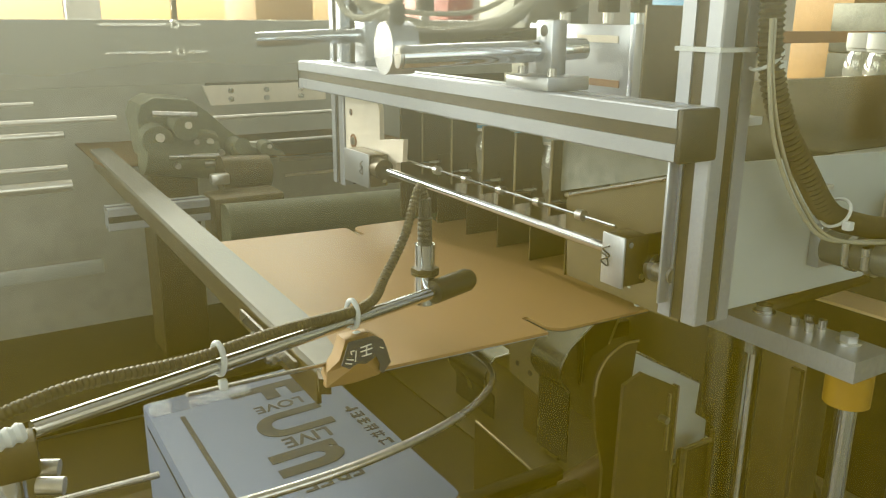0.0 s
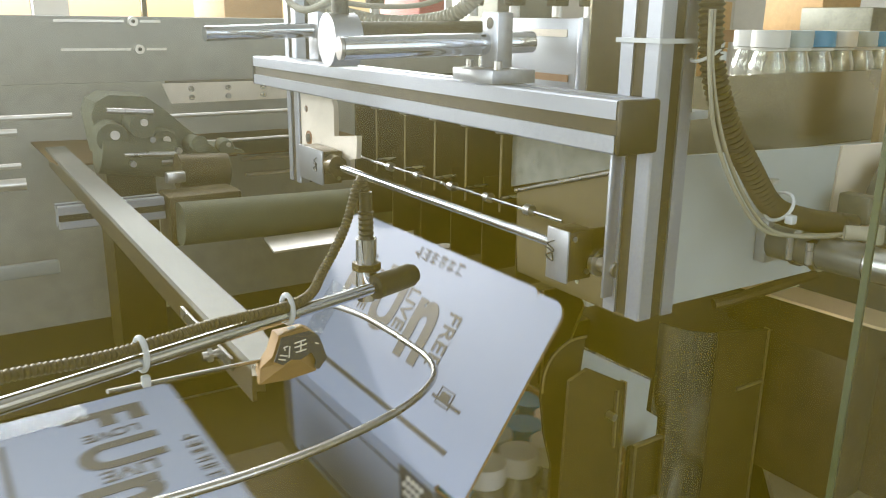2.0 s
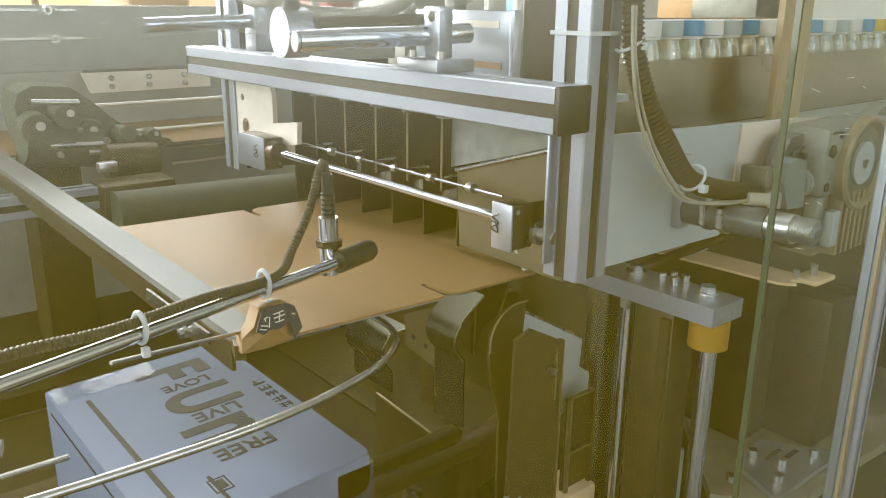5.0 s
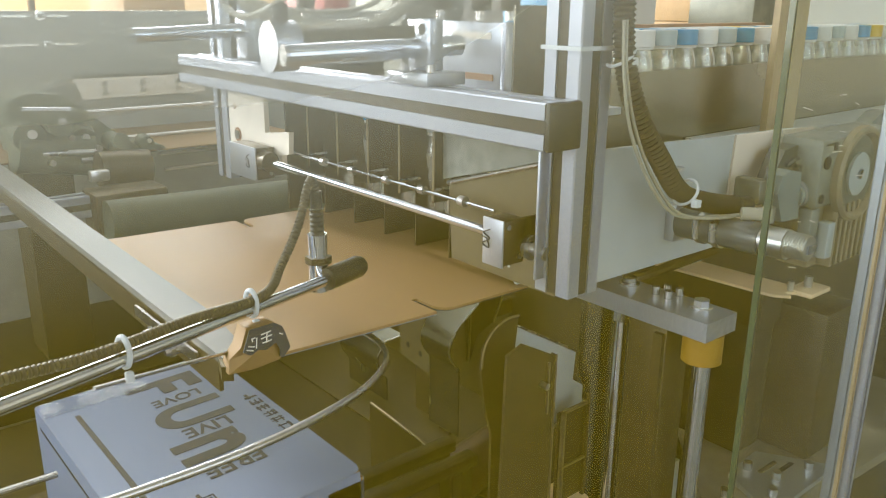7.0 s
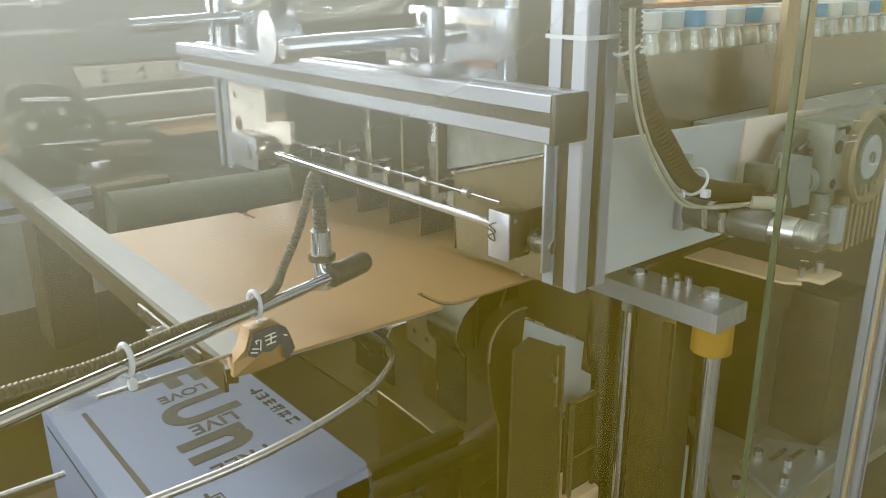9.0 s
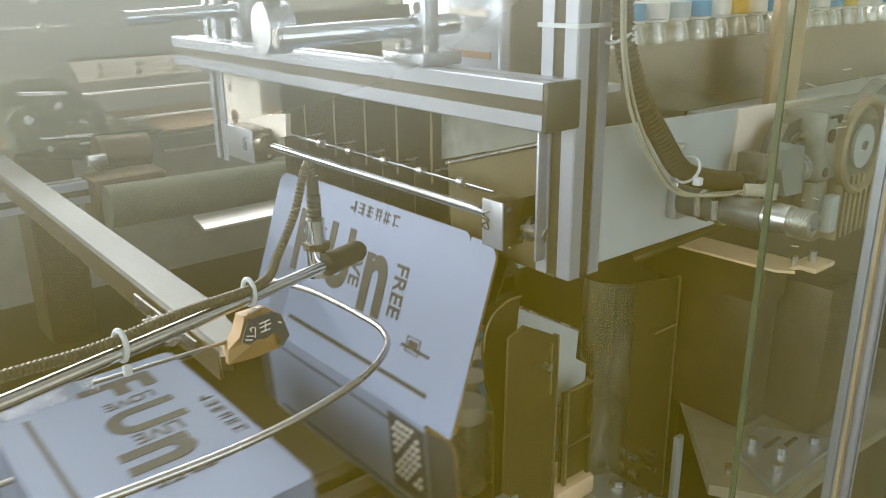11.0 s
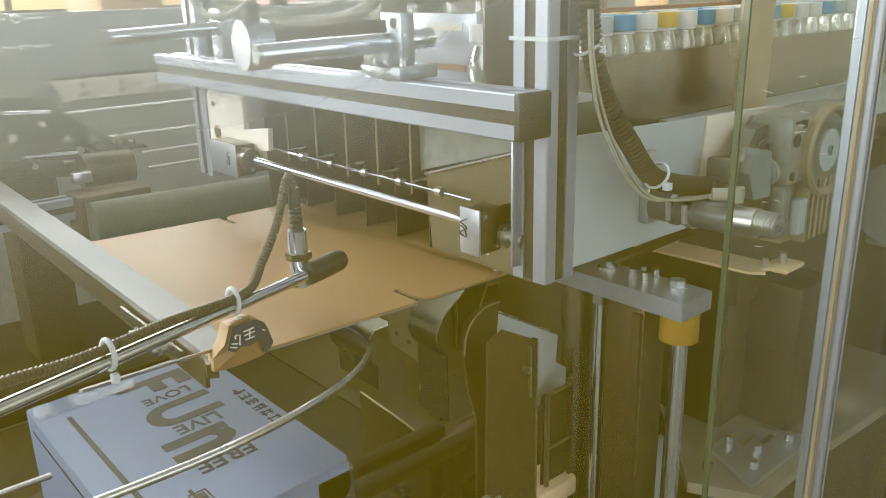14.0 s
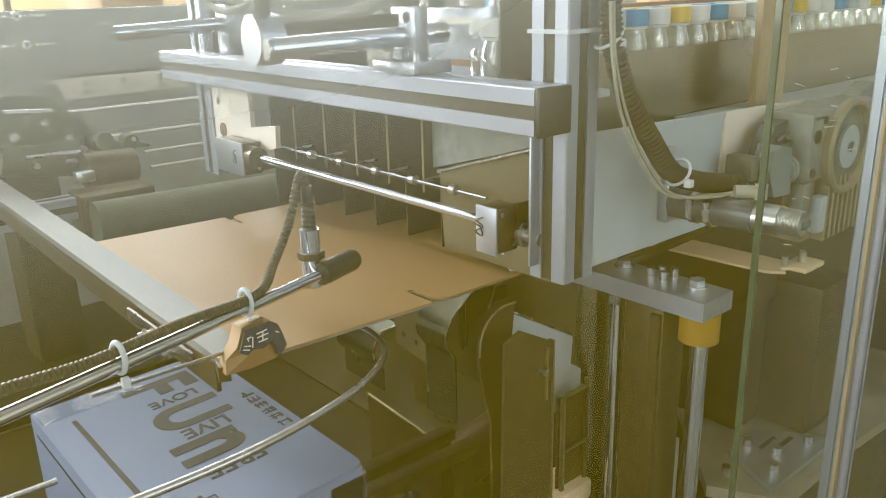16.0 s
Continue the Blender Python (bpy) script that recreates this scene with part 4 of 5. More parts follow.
part("rod", T([(0.400, 0.800, 1.174), (0.414, 0.765, 1.173), (0.421, 0.725, 1.173), (0.424, 0.655, 1.172), (0.417, 0.597, 1.174), (0.385, 0.545, 1.180), (0.313, 0.490, 1.192), (0.209, 0.455, 1.20), (0.106, 0.453, 1.20), (-0.05, 0.462, 1.20), (-0.25, 0.47, 1.20)], 0.0033, 12), STEEL, loop)
thin = thing("thin_rod", (0.1, 0.52, 1.18), "thin steel rod below the sensor arm", "rod", "thin rods")
part("rod", C(((0.120, 0.545, 1.238), (0.258, 0.598, 1.212), 0.0018), seg=10), STEEL, thin)
thin = thing("thin_rod", (0.0, 0.5, 1.10), "thin steel rod below the sensor arm", "rod", "thin rods")
part("rod", C(((-0.45, 0.868, 1.0), (0.150, 0.855, 1.0), 0.004), seg=10), STEEL, thin)

# ---------------------------------------------------------------- plates and horns round the lift
fin_post = thing("guide_plate", (0.58, 0.53, 0.85), "tall dark steel guide plate with a slanted top", "plate")
part("plate", P([(0.526, 0.74), (0.612, 0.74), (0.612, 1.130), (0.560, 1.158), (0.536, 1.150)], "y", 0.530, 0.534), DARK_STEEL, fin_post)
part("edge", B((0.612, 0.6145, 0.528, 0.536, 0.74, 1.131)), SHEET, fin_post, "bright plate edge")
part("bolt", C(((0.592, 0.530, 1.100), (0.592, 0.520, 1.100), 0.004), seg=10), STEEL, fin_post)
part("rib", B((0.600, 0.6025, 0.527, 0.530, 1.06, 1.125)), SHEET, fin_post)
plate_two = thing("guide_plate", (0.83, 0.56, 0.8), "tall dark steel guide plate with four bolts", "plate")
part("plate", P([(0.790, 0.74), (0.885, 0.70), (0.885, 1.125), (0.790, 1.140)], "y", 0.556, 0.560), DARK_STEEL, plate_two)
part("edge", B((0.885, 0.888, 0.554, 0.562, 0.72, 1.126)), SHEET, plate_two, "bright plate edge")
part("rib", B((0.835, 0.885, 0.553, 0.556, 1.055, 1.059)), SHEET, plate_two)
for x, z in ((0.80, 0.88), (0.80, 0.855), (0.84, 0.87), (0.84, 0.845)):
    part("bolt", C(((x, 0.556, z), (x, 0.540, z), 0.0055), seg=12), STEEL, plate_two)
bm = bmesh.new()
plan = [(0.790, 0.556), (0.774, 0.5565), (0.758, 0.560), (0.744, 0.567), (0.733, 0.577), (0.726, 0.590)]
for dx, dy in ((0.0, 0.0), (0.002, 0.002)):
    lower = [bm.verts.new((x + dx, y + dy, 0.74)) for x, y in plan]
    upper = [bm.verts.new((x + dx, y + dy, 1.140 + 0.015 * k / 5)) for k, (x, y) in enumerate(plan)]
    for k in range(5):
        bm.faces.new((lower[k], lower[k + 1], upper[k + 1], upper[k]))
part("wing", bm, GREY_SHEET, plate_two, "rounded satin wing")


def horn(x, y0, y1, z, top, drop, label, mat):
    """A fold horn bent from sheet: it leans back above the bend and hangs straight below it."""
    t = thing("fold_horn", (x, y0, z - drop), label, "guide", "fold horns")
    rows = [(x, z - drop, 0.0)] + [(x - 0.023 * math.sin(k / 8 * math.pi), z - 0.058 + 0.087 * k / 8, 0.0) for k in range(9)]
    rows += [(x + 0.032 * k / 4, z + 0.029 + (top - 0.029) * k / 4, -0.017 * k / 4) for k in range(1, 5)]
    bm = bmesh.new()
    lo = [[bm.verts.new((px, yy + lean, pz)) for yy in (y0, y1)] for px, pz, lean in rows]
    hi = [[bm.verts.new((px + 0.003, yy + lean, pz)) for yy in (y0, y1)] for px, pz, lean in rows]
    for a in (lo, hi):
        for p, q in zip(a, a[1:]):
            bm.faces.new((p[0], p[1], q[1], q[0]))
    for s in (0, 1):
        for k in range(len(rows) - 1):
            bm.faces.new((lo[k][s], lo[k + 1][s], hi[k + 1][s], hi[k][s]))
    part("sheet", bm, mat, t)
    part("edge", T([Vector((px - 0.0005, y0 + lean, pz)) for px, pz, lean in rows[1:]], 0.0016, 6, smooth=0), STEEL, t, "bright worn edge")
    part("foot", B((x + 0.003, x + 0.015, (y0 + y1) / 2 - 0.015, (y0 + y1) / 2 + 0.015, 0.70, z - drop + 0.04)), DARK_STEEL, t)
    return t


horn(0.886, 1.009, 1.096, 0.910, 0.072, 0.20, "curved satin steel fold horn beyond the carton place", GREY_SHEET)
horn(0.879, 1.232, 1.374, 0.808, 0.040, 0.11, "broad curved satin steel fold horn beyond the carton place", GREY_SHEET)
finger = thing("finger_plate", (0.98, 1.032, 0.85), "dark steel finger plate with two bright edges", "plate")
part("plate", P([(0.916, 1.029), (1.033, 1.029), (1.033, 0.993), (1.007, 0.941), (0.995, 0.915), (0.954, 0.898), (0.936, 0.849), (0.926, 0.849)], "y", 1.0320, 1.0370), DARK_STEEL, finger)
part("edge", T([(1.033, 1.031, 0.998), (1.007, 1.031, 0.941), (0.995, 1.031, 0.915)], 0.0023, 8), SHEET, finger, "bright worn edge")
part("edge", T([(0.926, 1.031, 1.029), (0.933, 1.031, 0.936), (0.931, 1.031, 0.849)], 0.0023, 8), SHEET, finger, "bright worn edge")
part("bracket", B((0.96, 1.06, 1.037, 1.062, 0.92, 0.95)), DARK_STEEL, finger)
gusset = thing("gusset_plate", (0.905, 1.15, 0.83), "brown lacquered gusset plate with bolt holes", "plate")
part("plate", P([(1.221, 0.878), (1.107, 0.930), (1.096, 0.830), (1.116, 0.794), (1.215, 0.808)], "x", 0.905, 0.910), BROWN, gusset)
for y, z in [(1.131, 0.849), (1.148, 0.831), (1.189, 0.837)]:
    part("hole", C(((0.9041, y, z), (0.9059, y, z), 0.006), seg=12), BLACK, gusset, "dark hole")
part("foot", B((0.910, 0.925, 1.12, 1.17, 0.70, 0.85)), DARK_STEEL, gusset)
solid("pale_stop_bar", B((0.902, 0.918, 0.545, 0.553, 0.70, 0.870), bevel=0.001), PLATE_WHITE, "pale painted stop bar beside the guide plate", "bar")
gauge = thing("pressure_gauge", (0.725, 1.07, 1.10), "small round pressure gauge with a white dial", "gauge")
part("case", C(((0.715, 1.061, 1.117), (0.727, 1.071, 1.117), 0.0165), seg=24), BLACK, gauge)
part("dial", C(((0.7135, 1.0595, 1.117), (0.7153, 1.061, 1.117), 0.0142), seg=24), CAP_WHITE, gauge, "white dial")
part("needle", B((0.7122, 0.7134, 1.0585, 1.0597, 1.112, 1.127)), INK, gauge)
part("stem", C(((0.727, 1.071, 1.03), (0.727, 1.071, 1.105), 0.012), seg=18), DARK_STEEL, gauge)
part("bowl", C(((0.752, 1.081, 1.03), (0.752, 1.081, 1.125), 0.015), seg=18), DARK_STEEL, gauge)
ear = thing("ear_plate", (0.57, 0.57, 1.0), "dark rounded ear plate on the folding unit", "plate")
part("plate", P([(0.556, 0.90), (0.582, 0.90), (0.586, 1.10), (0.594, 1.170), (0.573, 1.170), (0.552, 1.160), (0.540, 1.143), (0.537, 1.115), (0.544, 1.07), (0.556, 1.03)], "y", 0.572, 0.576), DARK_STEEL, ear)
part("edge", T([(0.537, 0.571, 1.120), (0.540, 0.571, 1.143), (0.552, 0.571, 1.161), (0.573, 0.571, 1.171), (0.594, 0.571, 1.171)], 0.0013, 8), SHEET, ear, "bright rounded edge")
tray = thing("pale_angle", (0.65, 0.59, 1.05), "pale painted angle plate beneath the lanes", "plate")
part("wall", P([(0.592, 1.157), (0.712, 1.088), (0.709, 1.050), (0.753, 1.019), (0.672, 0.995), (0.592, 1.035)], "y", 0.583, 0.587), PLATE_WHITE, tray)
part("top_edge", T([(0.592, 0.5825, 1.158), (0.712, 0.5825, 1.089)], 0.0016, 8, smooth=0), STEEL, tray, "bright cut edge")
part("lip", T([(0.658, 0.5800, 0.990), (0.753, 0.5800, 1.019)], 0.0018, 8, smooth=0), STEEL, tray)
part("post", B((0.60, 0.64, 0.584, 0.60, 0.72, 1.04)), DARK_STEEL, tray)
frame_box = thing("bar_cage", (0.68, 0.57, 0.9), "small dark cage of steel bars", "cage")
part("upright", B((0.655, 0.660, 0.548, 0.553, 0.90, 1.035)), SHEET, frame_box)
part("upright", B((0.700, 0.704, 0.548, 0.553, 0.90, 1.045)), DARK_STEEL, frame_box)
part("crossbar", B((0.655, 0.704, 0.548, 0.552, 1.032, 1.036)), SHEET, frame_box)
part("crossbar", B((0.655, 0.704, 0.548, 0.552, 0.955, 0.958)), SHEET, frame_box)
part("back", B((0.655, 0.704, 0.556, 0.559, 0.90, 1.03)), DARK_STEEL, frame_box)
solid("low_frame_bar", B((0.42, 0.525, 0.500, 0.524, 0.945, 0.965), (0.42, 0.525, 0.500, 0.503, 0.965, 0.975), (0.50, 0.52, 0.505, 0.52, 0.70, 0.945), bevel=0.001), ALU_PLATE, "grey steel frame bar low in the machine", "bar")
solid("oily_block", B((0.640, 0.715, 0.545, 0.60, 0.865, 0.895), (0.66, 0.69, 0.56, 0.59, 0.70, 0.865), bevel=0.006), BRASS, "oily golden cast block low in the machine", "block")
fold_plate = thing("fold_plate", (0.686, 0.820, 0.70), "dark steel plate with a bent bright top edge", "plate")
part("plate", P([(0.820, 0.70), (0.820, 0.807), (0.840, 0.831), (1.013, 0.846), (1.013, 0.70)], "x", 0.686, 0.691), DARK_STEEL, fold_plate)
part("edge", T([(0.6885, 0.819, 0.70), (0.6885, 0.819, 0.808), (0.6885, 0.840, 0.832), (0.6885, 1.013, 0.847)], 0.0023, 8, smooth=3), SHEET, fold_plate, "bright edge")
for y, z in ((0.887, 0.749), (0.912, 0.703), (0.887, 0.712)):
    part("bolt", C(((0.686, y, z), (0.674, y, z), 0.0075), seg=12), STEEL, fold_plate)
solid("roller_shaft", C(((0.695, 0.853, 0.745), (0.910, 0.875, 0.765), 0.044), seg=28), ROLLER, "reddish brown roller behind the fold plate", "roller")
solid("lane_bracket", P([(0.60, 1.228), (0.66, 1.222), (0.70, 1.19), (0.62, 1.19)], "y", 0.60, 0.604), PLATE_WHITE, "pale bracket plate behind the post foot", "bracket")

# ---------------------------------------------------------------- lift: slab, column and rods travel together
LIFT_TOP = 1.185
lift = thing("lift_slab", (0.735, 0.45, LIFT_TOP), "grey milled aluminium lift slab on steel columns", "lift")
part("slab", P([(0.707, 0.400), (0.766, 0.400), (0.766, 0.93), (0.707, 0.93)], "z", LIFT_TOP - 0.022, LIFT_TOP), ALU_PLATE, lift)
for y in (0.435, 0.536):
    part("washer", C(((0.749, y, LIFT_TOP), (0.749, y, LIFT_TOP + 0.002), 0.0125), seg=24), STEEL, lift)
    part("hex_bolt", C(((0.749, y, LIFT_TOP + 0.002), (0.749, y, LIFT_TOP + 0.009), 0.0095), seg=6), STEEL, lift)
for x, y in ((0.744, 0.494), (0.742, 0.475), (0.760, 0.472), (0.759, 0.488)):
    part("cap_screw", C(((x, y, LIFT_TOP), (x, y, LIFT_TOP + 0.010), 0.0048), seg=14), STEEL, lift)
part("bumper", C(((0.735, 0.420, LIFT_TOP - 0.022), (0.735, 0.420, LIFT_TOP - 0.056), 0.0225), seg=28), YELLOW, lift, "amber polyurethane bumper")
part("guide_shaft", C(((0.735, 0.418, 0.62), (0.735, 0.418, LIFT_TOP - 0.056), 0.0105), seg=24), CHROME, lift, "polished guide shaft")
part("column", B((0.712, 0.758, 0.452, 0.506, 0.62, LIFT_TOP - 0.022), bevel=0.002), DARK_STEEL, lift, "dark square column")
part("rack", B((0.706, 0.712, 0.454, 0.466, 0.62, LIFT_TOP - 0.030)), DARK_STEEL, lift)
part("slim_rod", C(((0.72, 0.522, 0.62), (0.72, 0.522, LIFT_TOP - 0.034), 0.0075), seg=18), CHROME, lift)
part("rod_head", C(((0.72, 0.522, LIFT_TOP - 0.036), (0.72, 0.522, LIFT_TOP - 0.022), 0.0105), seg=6), STEEL, lift)

part("tray_plate", P([(0.606, 0.972), (0.766, 0.848), (0.838, 0.925), (0.650, 1.003)], "z", LIFT_TOP - 0.040, LIFT_TOP - 0.008), DECK, lift)
for x, y in ((0.716, 0.966), (0.786, 0.950)):
    bm = bmesh.new()
    add_cyl(bm, (x, y, LIFT_TOP - 0.008), (x, y, LIFT_TOP + 0.003), 0.024, 0.019, 24)
    part("suction_pad", bm, CASTING, lift, "round grey pad")
part("fork_plate", P([(0.578, 0.657), (0.655, 0.657), (0.707, 0.69), (0.707, 0.72), (0.594, 0.739)], "z", LIFT_TOP - 0.014, LIFT_TOP - 0.006), DECK, lift, "tan fork plate")

# ---------------------------------------------------------------- guard door: pane edge and aluminium stile
door = thing("guard_door", (0.68, 0.278, 0.3), "clear guard door pane with a green cut edge", "door")
part("pane", B((0.571, 0.796, 0.2755, 0.2795, 0.25, 2.1)), PANE, door, "clear acrylic pane")
part("pane_edge", B((0.568, 0.5708, 0.2750, 0.2800, 0.25, 2.1)), PANE_EDGE, door, "green polished pane edge")
part("stile", P([(0.8030 + x * 0.62, 0.279 + y) for x, y in slot_profile(0.026, 0.007, 0.004)], "z", 0.15, 2.2), ALU, door, "aluminium door stile")
for x in (0.7845, 0.7895):
    part("gasket", B((x, x + 0.0014, 0.2725, 0.2755, 0.25, 2.1)), TIMBER, door, "tan sealing strip")
part("rail_foot", B((0.571, 1.5, 0.270, 0.285, 0.12, 0.25)), ALU, door)
# Unseen sheet before the camera, added to lay painted haze over the view.
slide = thing("haze_sheet", (0.2, 0.13, 0.15), "added clear sheet with haze painted over the view", "guard")
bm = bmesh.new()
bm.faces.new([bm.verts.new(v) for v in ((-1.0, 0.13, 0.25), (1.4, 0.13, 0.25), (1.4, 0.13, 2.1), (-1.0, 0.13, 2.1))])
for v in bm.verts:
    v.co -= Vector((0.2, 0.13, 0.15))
veil = new("pane", link_mesh("pane", bm, VEIL_SHEET))
veil.parent, veil.visible_shadow = slide, False
veil.data.transform(Matrix.Translation((0.2, 0, 0.15)))
veil.location = (-0.2, 0, -0.15)
part("bottom_rail", B((-1.0, 1.4, 0.12, 0.14, 0.15, 0.25), bevel=0.002), ALU, slide)
part("top_rail", B((-1.0, 1.4, 0.12, 0.14, 2.1, 2.2), bevel=0.002), ALU, slide)
for x in (-1.02, 1.40):
    part("stile", B((x, x + 0.02, 0.12, 0.14, 0.15, 2.2), bevel=0.002), ALU, slide)
    part("foot", B((x, x + 0.02, 0.11, 0.15, 0.0, 0.15)), ALU, slide)
# Thin white strips paint the bright streaks of reflection on the door pane.
random.seed(11)
for k in range(12):
    x, z = 0.585 + random.random() * 0.17, 1.30 + random.random() * 0.17
    w, h = 0.006 + random.random() * 0.014, random.random() * 0.006 - 0.004
    part("reflection_streak", T([(x, 0.2748, z), (x + w, 0.2748, z + h)], 0.0003, 5, smooth=0), INK_WHITE, door, "pale streak of reflection painted on the pane")
pane2 = thing("guard_window", (1.1, 0.28, 0.3), "clear guard window beside the door", "window")
part("pane", B((0.8115, 1.50, 0.2765, 0.2795, 0.25, 2.1)), PANE, pane2)
part("stile", B((1.50, 1.54, 0.26, 0.30, 0.12, 2.2)), ALU, pane2)

# ---------------------------------------------------------------- far machine behind the rail
far_panel = thing("far_machine_panel", (0.3, 2.06, 1.33), "dark olive machine cover with slotted adjusters", "cover")
part("cover", B((-1.4, 1.5, 2.05, 2.09, 1.335, 1.487), bevel=0.004), FAR_PAINT, far_panel)
for x, z in ((0.495, 1.476), (0.505, 1.412)):
    part("slot", B((x - 0.17, x - 0.018, 2.0475, 2.0495, z - 0.003, z + 0.003)), BRIGHT, far_panel, "bright slot")
    part("slot", B((x + 0.018, x + 0.065, 2.0475, 2.0495, z - 0.003, z + 0.003)), BRIGHT, far_panel, "bright slot")
    part("bolt", C(((x, 2.05, z), (x, 2.036, z), 0.011), seg=20), BRIGHT, far_panel)
    part("socket", C(((x, 2.036, z), (x, 2.0355, z), 0.005), seg=6), BLACK, far_panel)
part("frame_side", B((-1.4, -1.2, 2.09, 2.3, 0.0, 1.487)), OLIVE, far_panel)
part("frame_side", B((1.3, 1.5, 2.09, 2.3, 0.0, 1.487)), OLIVE, far_panel)
hang = thing("bearing_plate", (0.7, 1.98, 1.28), "bare nickel bearing plate with pairs of screws", "plate")
part("plate", P([(0.535, 1.335), (0.85, 1.335), (0.85, 1.290), (0.553, 1.288)], "y", 1.975, 1.985), BEIGE, hang)
part("hanger", B((0.56, 0.84, 1.985, 2.05, 1.33, 1.336)), OLIVE, hang)
for x in (0.60, 0.69, 0.78):
    for z in (1.302, 1.322):
        part("screw", C(((x, 1.975, z), (x, 1.966, z), 0.0065), seg=12), STEEL, hang)
for y, z, x0, x1, r in ((1.9, 1.268, 0.50, 0.95, 0.0045), (1.9, 1.203, 0.52, 0.95, 0.0045), (1.9, 1.155, 0.69, 0.95, 0.004), (1.9, 1.116, 0.70, 0.95, 0.004), (1.9, 1.318, -0.9, 0.16, 0.004), (1.9, 1.28, -0.9, 0.32, 0.006), (1.9, 1.25, -0.9, 0.21, 0.008), (1.9, 1.18, -0.9, 0.21, 0.006), (1.9, 1.14, -0.9, 0.215, 0.013)):
    rr = thing("feed_rod", (x0, y, z), "bright steel cross rod of the blank feeder", "rod", "feeder rods")
    part("rod", C(((x0, y, z), (x1, y, z), r), seg=16), BRIGHT, rr)
feeder = thing("blank_feeder", (0.38, 1.75, 1.05), "green-grey cast carton blank feeder with knobs", "feeder")
part("back_cover", B((-1.4, 1.4, 2.10, 2.13, 0.4, 1.335)), FAR_PAINT, feeder)
part("tray", B((-1.4, 1.4, 1.62, 2.10, 0.70, 0.74)), OLIVE, feeder)
part("body", P([(0.335, 1.215), (0.325, 1.300), (0.335, 1.325), (0.36, 1.338), (0.43, 1.332), (0.465, 1.305), (0.51, 1.262), (0.56, 1.222), (0.622, 1.212), (0.632, 1.203)], "y", 1.70, 1.82), FEEDER, feeder)
part("lobe", C(((0.33, 1.70, 1.235), (0.47, 1.70, 1.215), 0.05), seg=28), FEEDER, feeder)
part("lobe", C(((0.46, 1.62, 1.19), (0.56, 1.62, 1.185), 0.035), seg=28), DARK_STEEL, feeder)
part("roller", C(((0.405, 1.42, 1.132), (0.86, 1.42, 1.120), 0.039), seg=32), FEEDER, feeder, "dark green-grey roller")
part("roller_end", B((0.395, 0.53, 1.44, 1.52, 1.085, 1.178), bevel=0.006), DARK_STEEL, feeder)
part("collar", B((0.41, 0.445, 1.50, 1.52, 1.19, 1.21), bevel=0.003), STEEL, feeder)
for x, z, r, h in ((0.352, 1.262, 0.030, 0.045), (0.405, 1.285, 0.024, 0.060), (0.452, 1.245, 0.026, 0.035), (0.515, 1.232, 0.020, 0.050), (0.580, 1.226, 0.016, 0.030)):
    part("boss", C(((x, 1.70, z), (x, 1.70 - h, z - 0.004), r), seg=24), FEEDER, feeder)
    part("boss_screw", C(((x + 0.004, 1.70 - h, z + 0.003), (x + 0.004, 1.694 - h, z + 0.003), r * 0.3), seg=10), BRIGHT, feeder)
for x0, x1, z in ((0.345, 0.43, 1.312), (0.37, 0.47, 1.226), (0.44, 0.56, 1.206)):
    part("hand_rod", C(((x0, 1.655, z), (x1, 1.648, z - 0.006), 0.006), seg=14), STEEL, feeder)
part("knob", C(((0.50, 1.60, 1.245), (0.50, 1.585, 1.247), 0.016), seg=20), FEEDER, feeder)
for x, z in ((0.31, 1.19), (0.38, 1.21), (0.42, 1.255), (0.47, 1.23)):
    part("screw", C(((x, 1.64, z), (x, 1.625, z), 0.006), seg=12), STEEL, feeder)
part("pedestal", B((0.36, 0.46, 1.80, 1.92, 0.74, 1.25)), OLIVE, feeder)
tie_bar = thing("cross_profile", (0.3, 1.46, 1.13), "silver aluminium extrusion crossing under the rail", "bar")
profile_bar(tie_bar, 0.04, (1.48, 1.155), "x", 0.216, 0.392)
solid("far_pale_strip", B((-0.9, 0.26, 1.89, 1.91, 0.935, 0.965), bevel=0.004), PLATE_WHITE, "bright pale strip at the far left", "strip")
solid("gap_strip", P([(1.330, 1.083), (1.3775, 1.0985), (1.3775, 1.0945), (1.330, 1.079)], "x", 0.545, 0.765), BRIGHT, "bright worn metal strip at the feeder mouth", "strip")

# ---------------------------------------------------------------- hall background
for x, y, w, h, m, lab in ((4.2, 4.0, 0.22, 1.66, BLUE, "blue plastic crates stacked far back"), (6.1, 4.0, 0.5, 1.72, ORANGE, "brown cartons stacked far back"), (4.9, 4.2, 0.35, 1.64, ORANGE, "brown cartons stacked far back"), (2.4, 4.0, 0.16, 1.60, RED, "red painted cabinet far back"), (5.4, 3.2, 0.5, 1.60, MACHINE, "grey cabinet far back"), (1.5, 4.2, 0.3, 1.7, ORANGE, "brown board leaning by the window"), (3.3, 4.3, 0.5, 1.62, MACHINE, "grey cabinet far back")):
    st = thing("far_stack", (x, y, 0), lab, "stack")
    n = 5
    for k in range(n):
        part("crate", B((x - w / 2, x + w / 2, y - 0.25, y + 0.25, k * h / n + 0.004, (k + 1) * h / n), bevel=0.01), m, st)

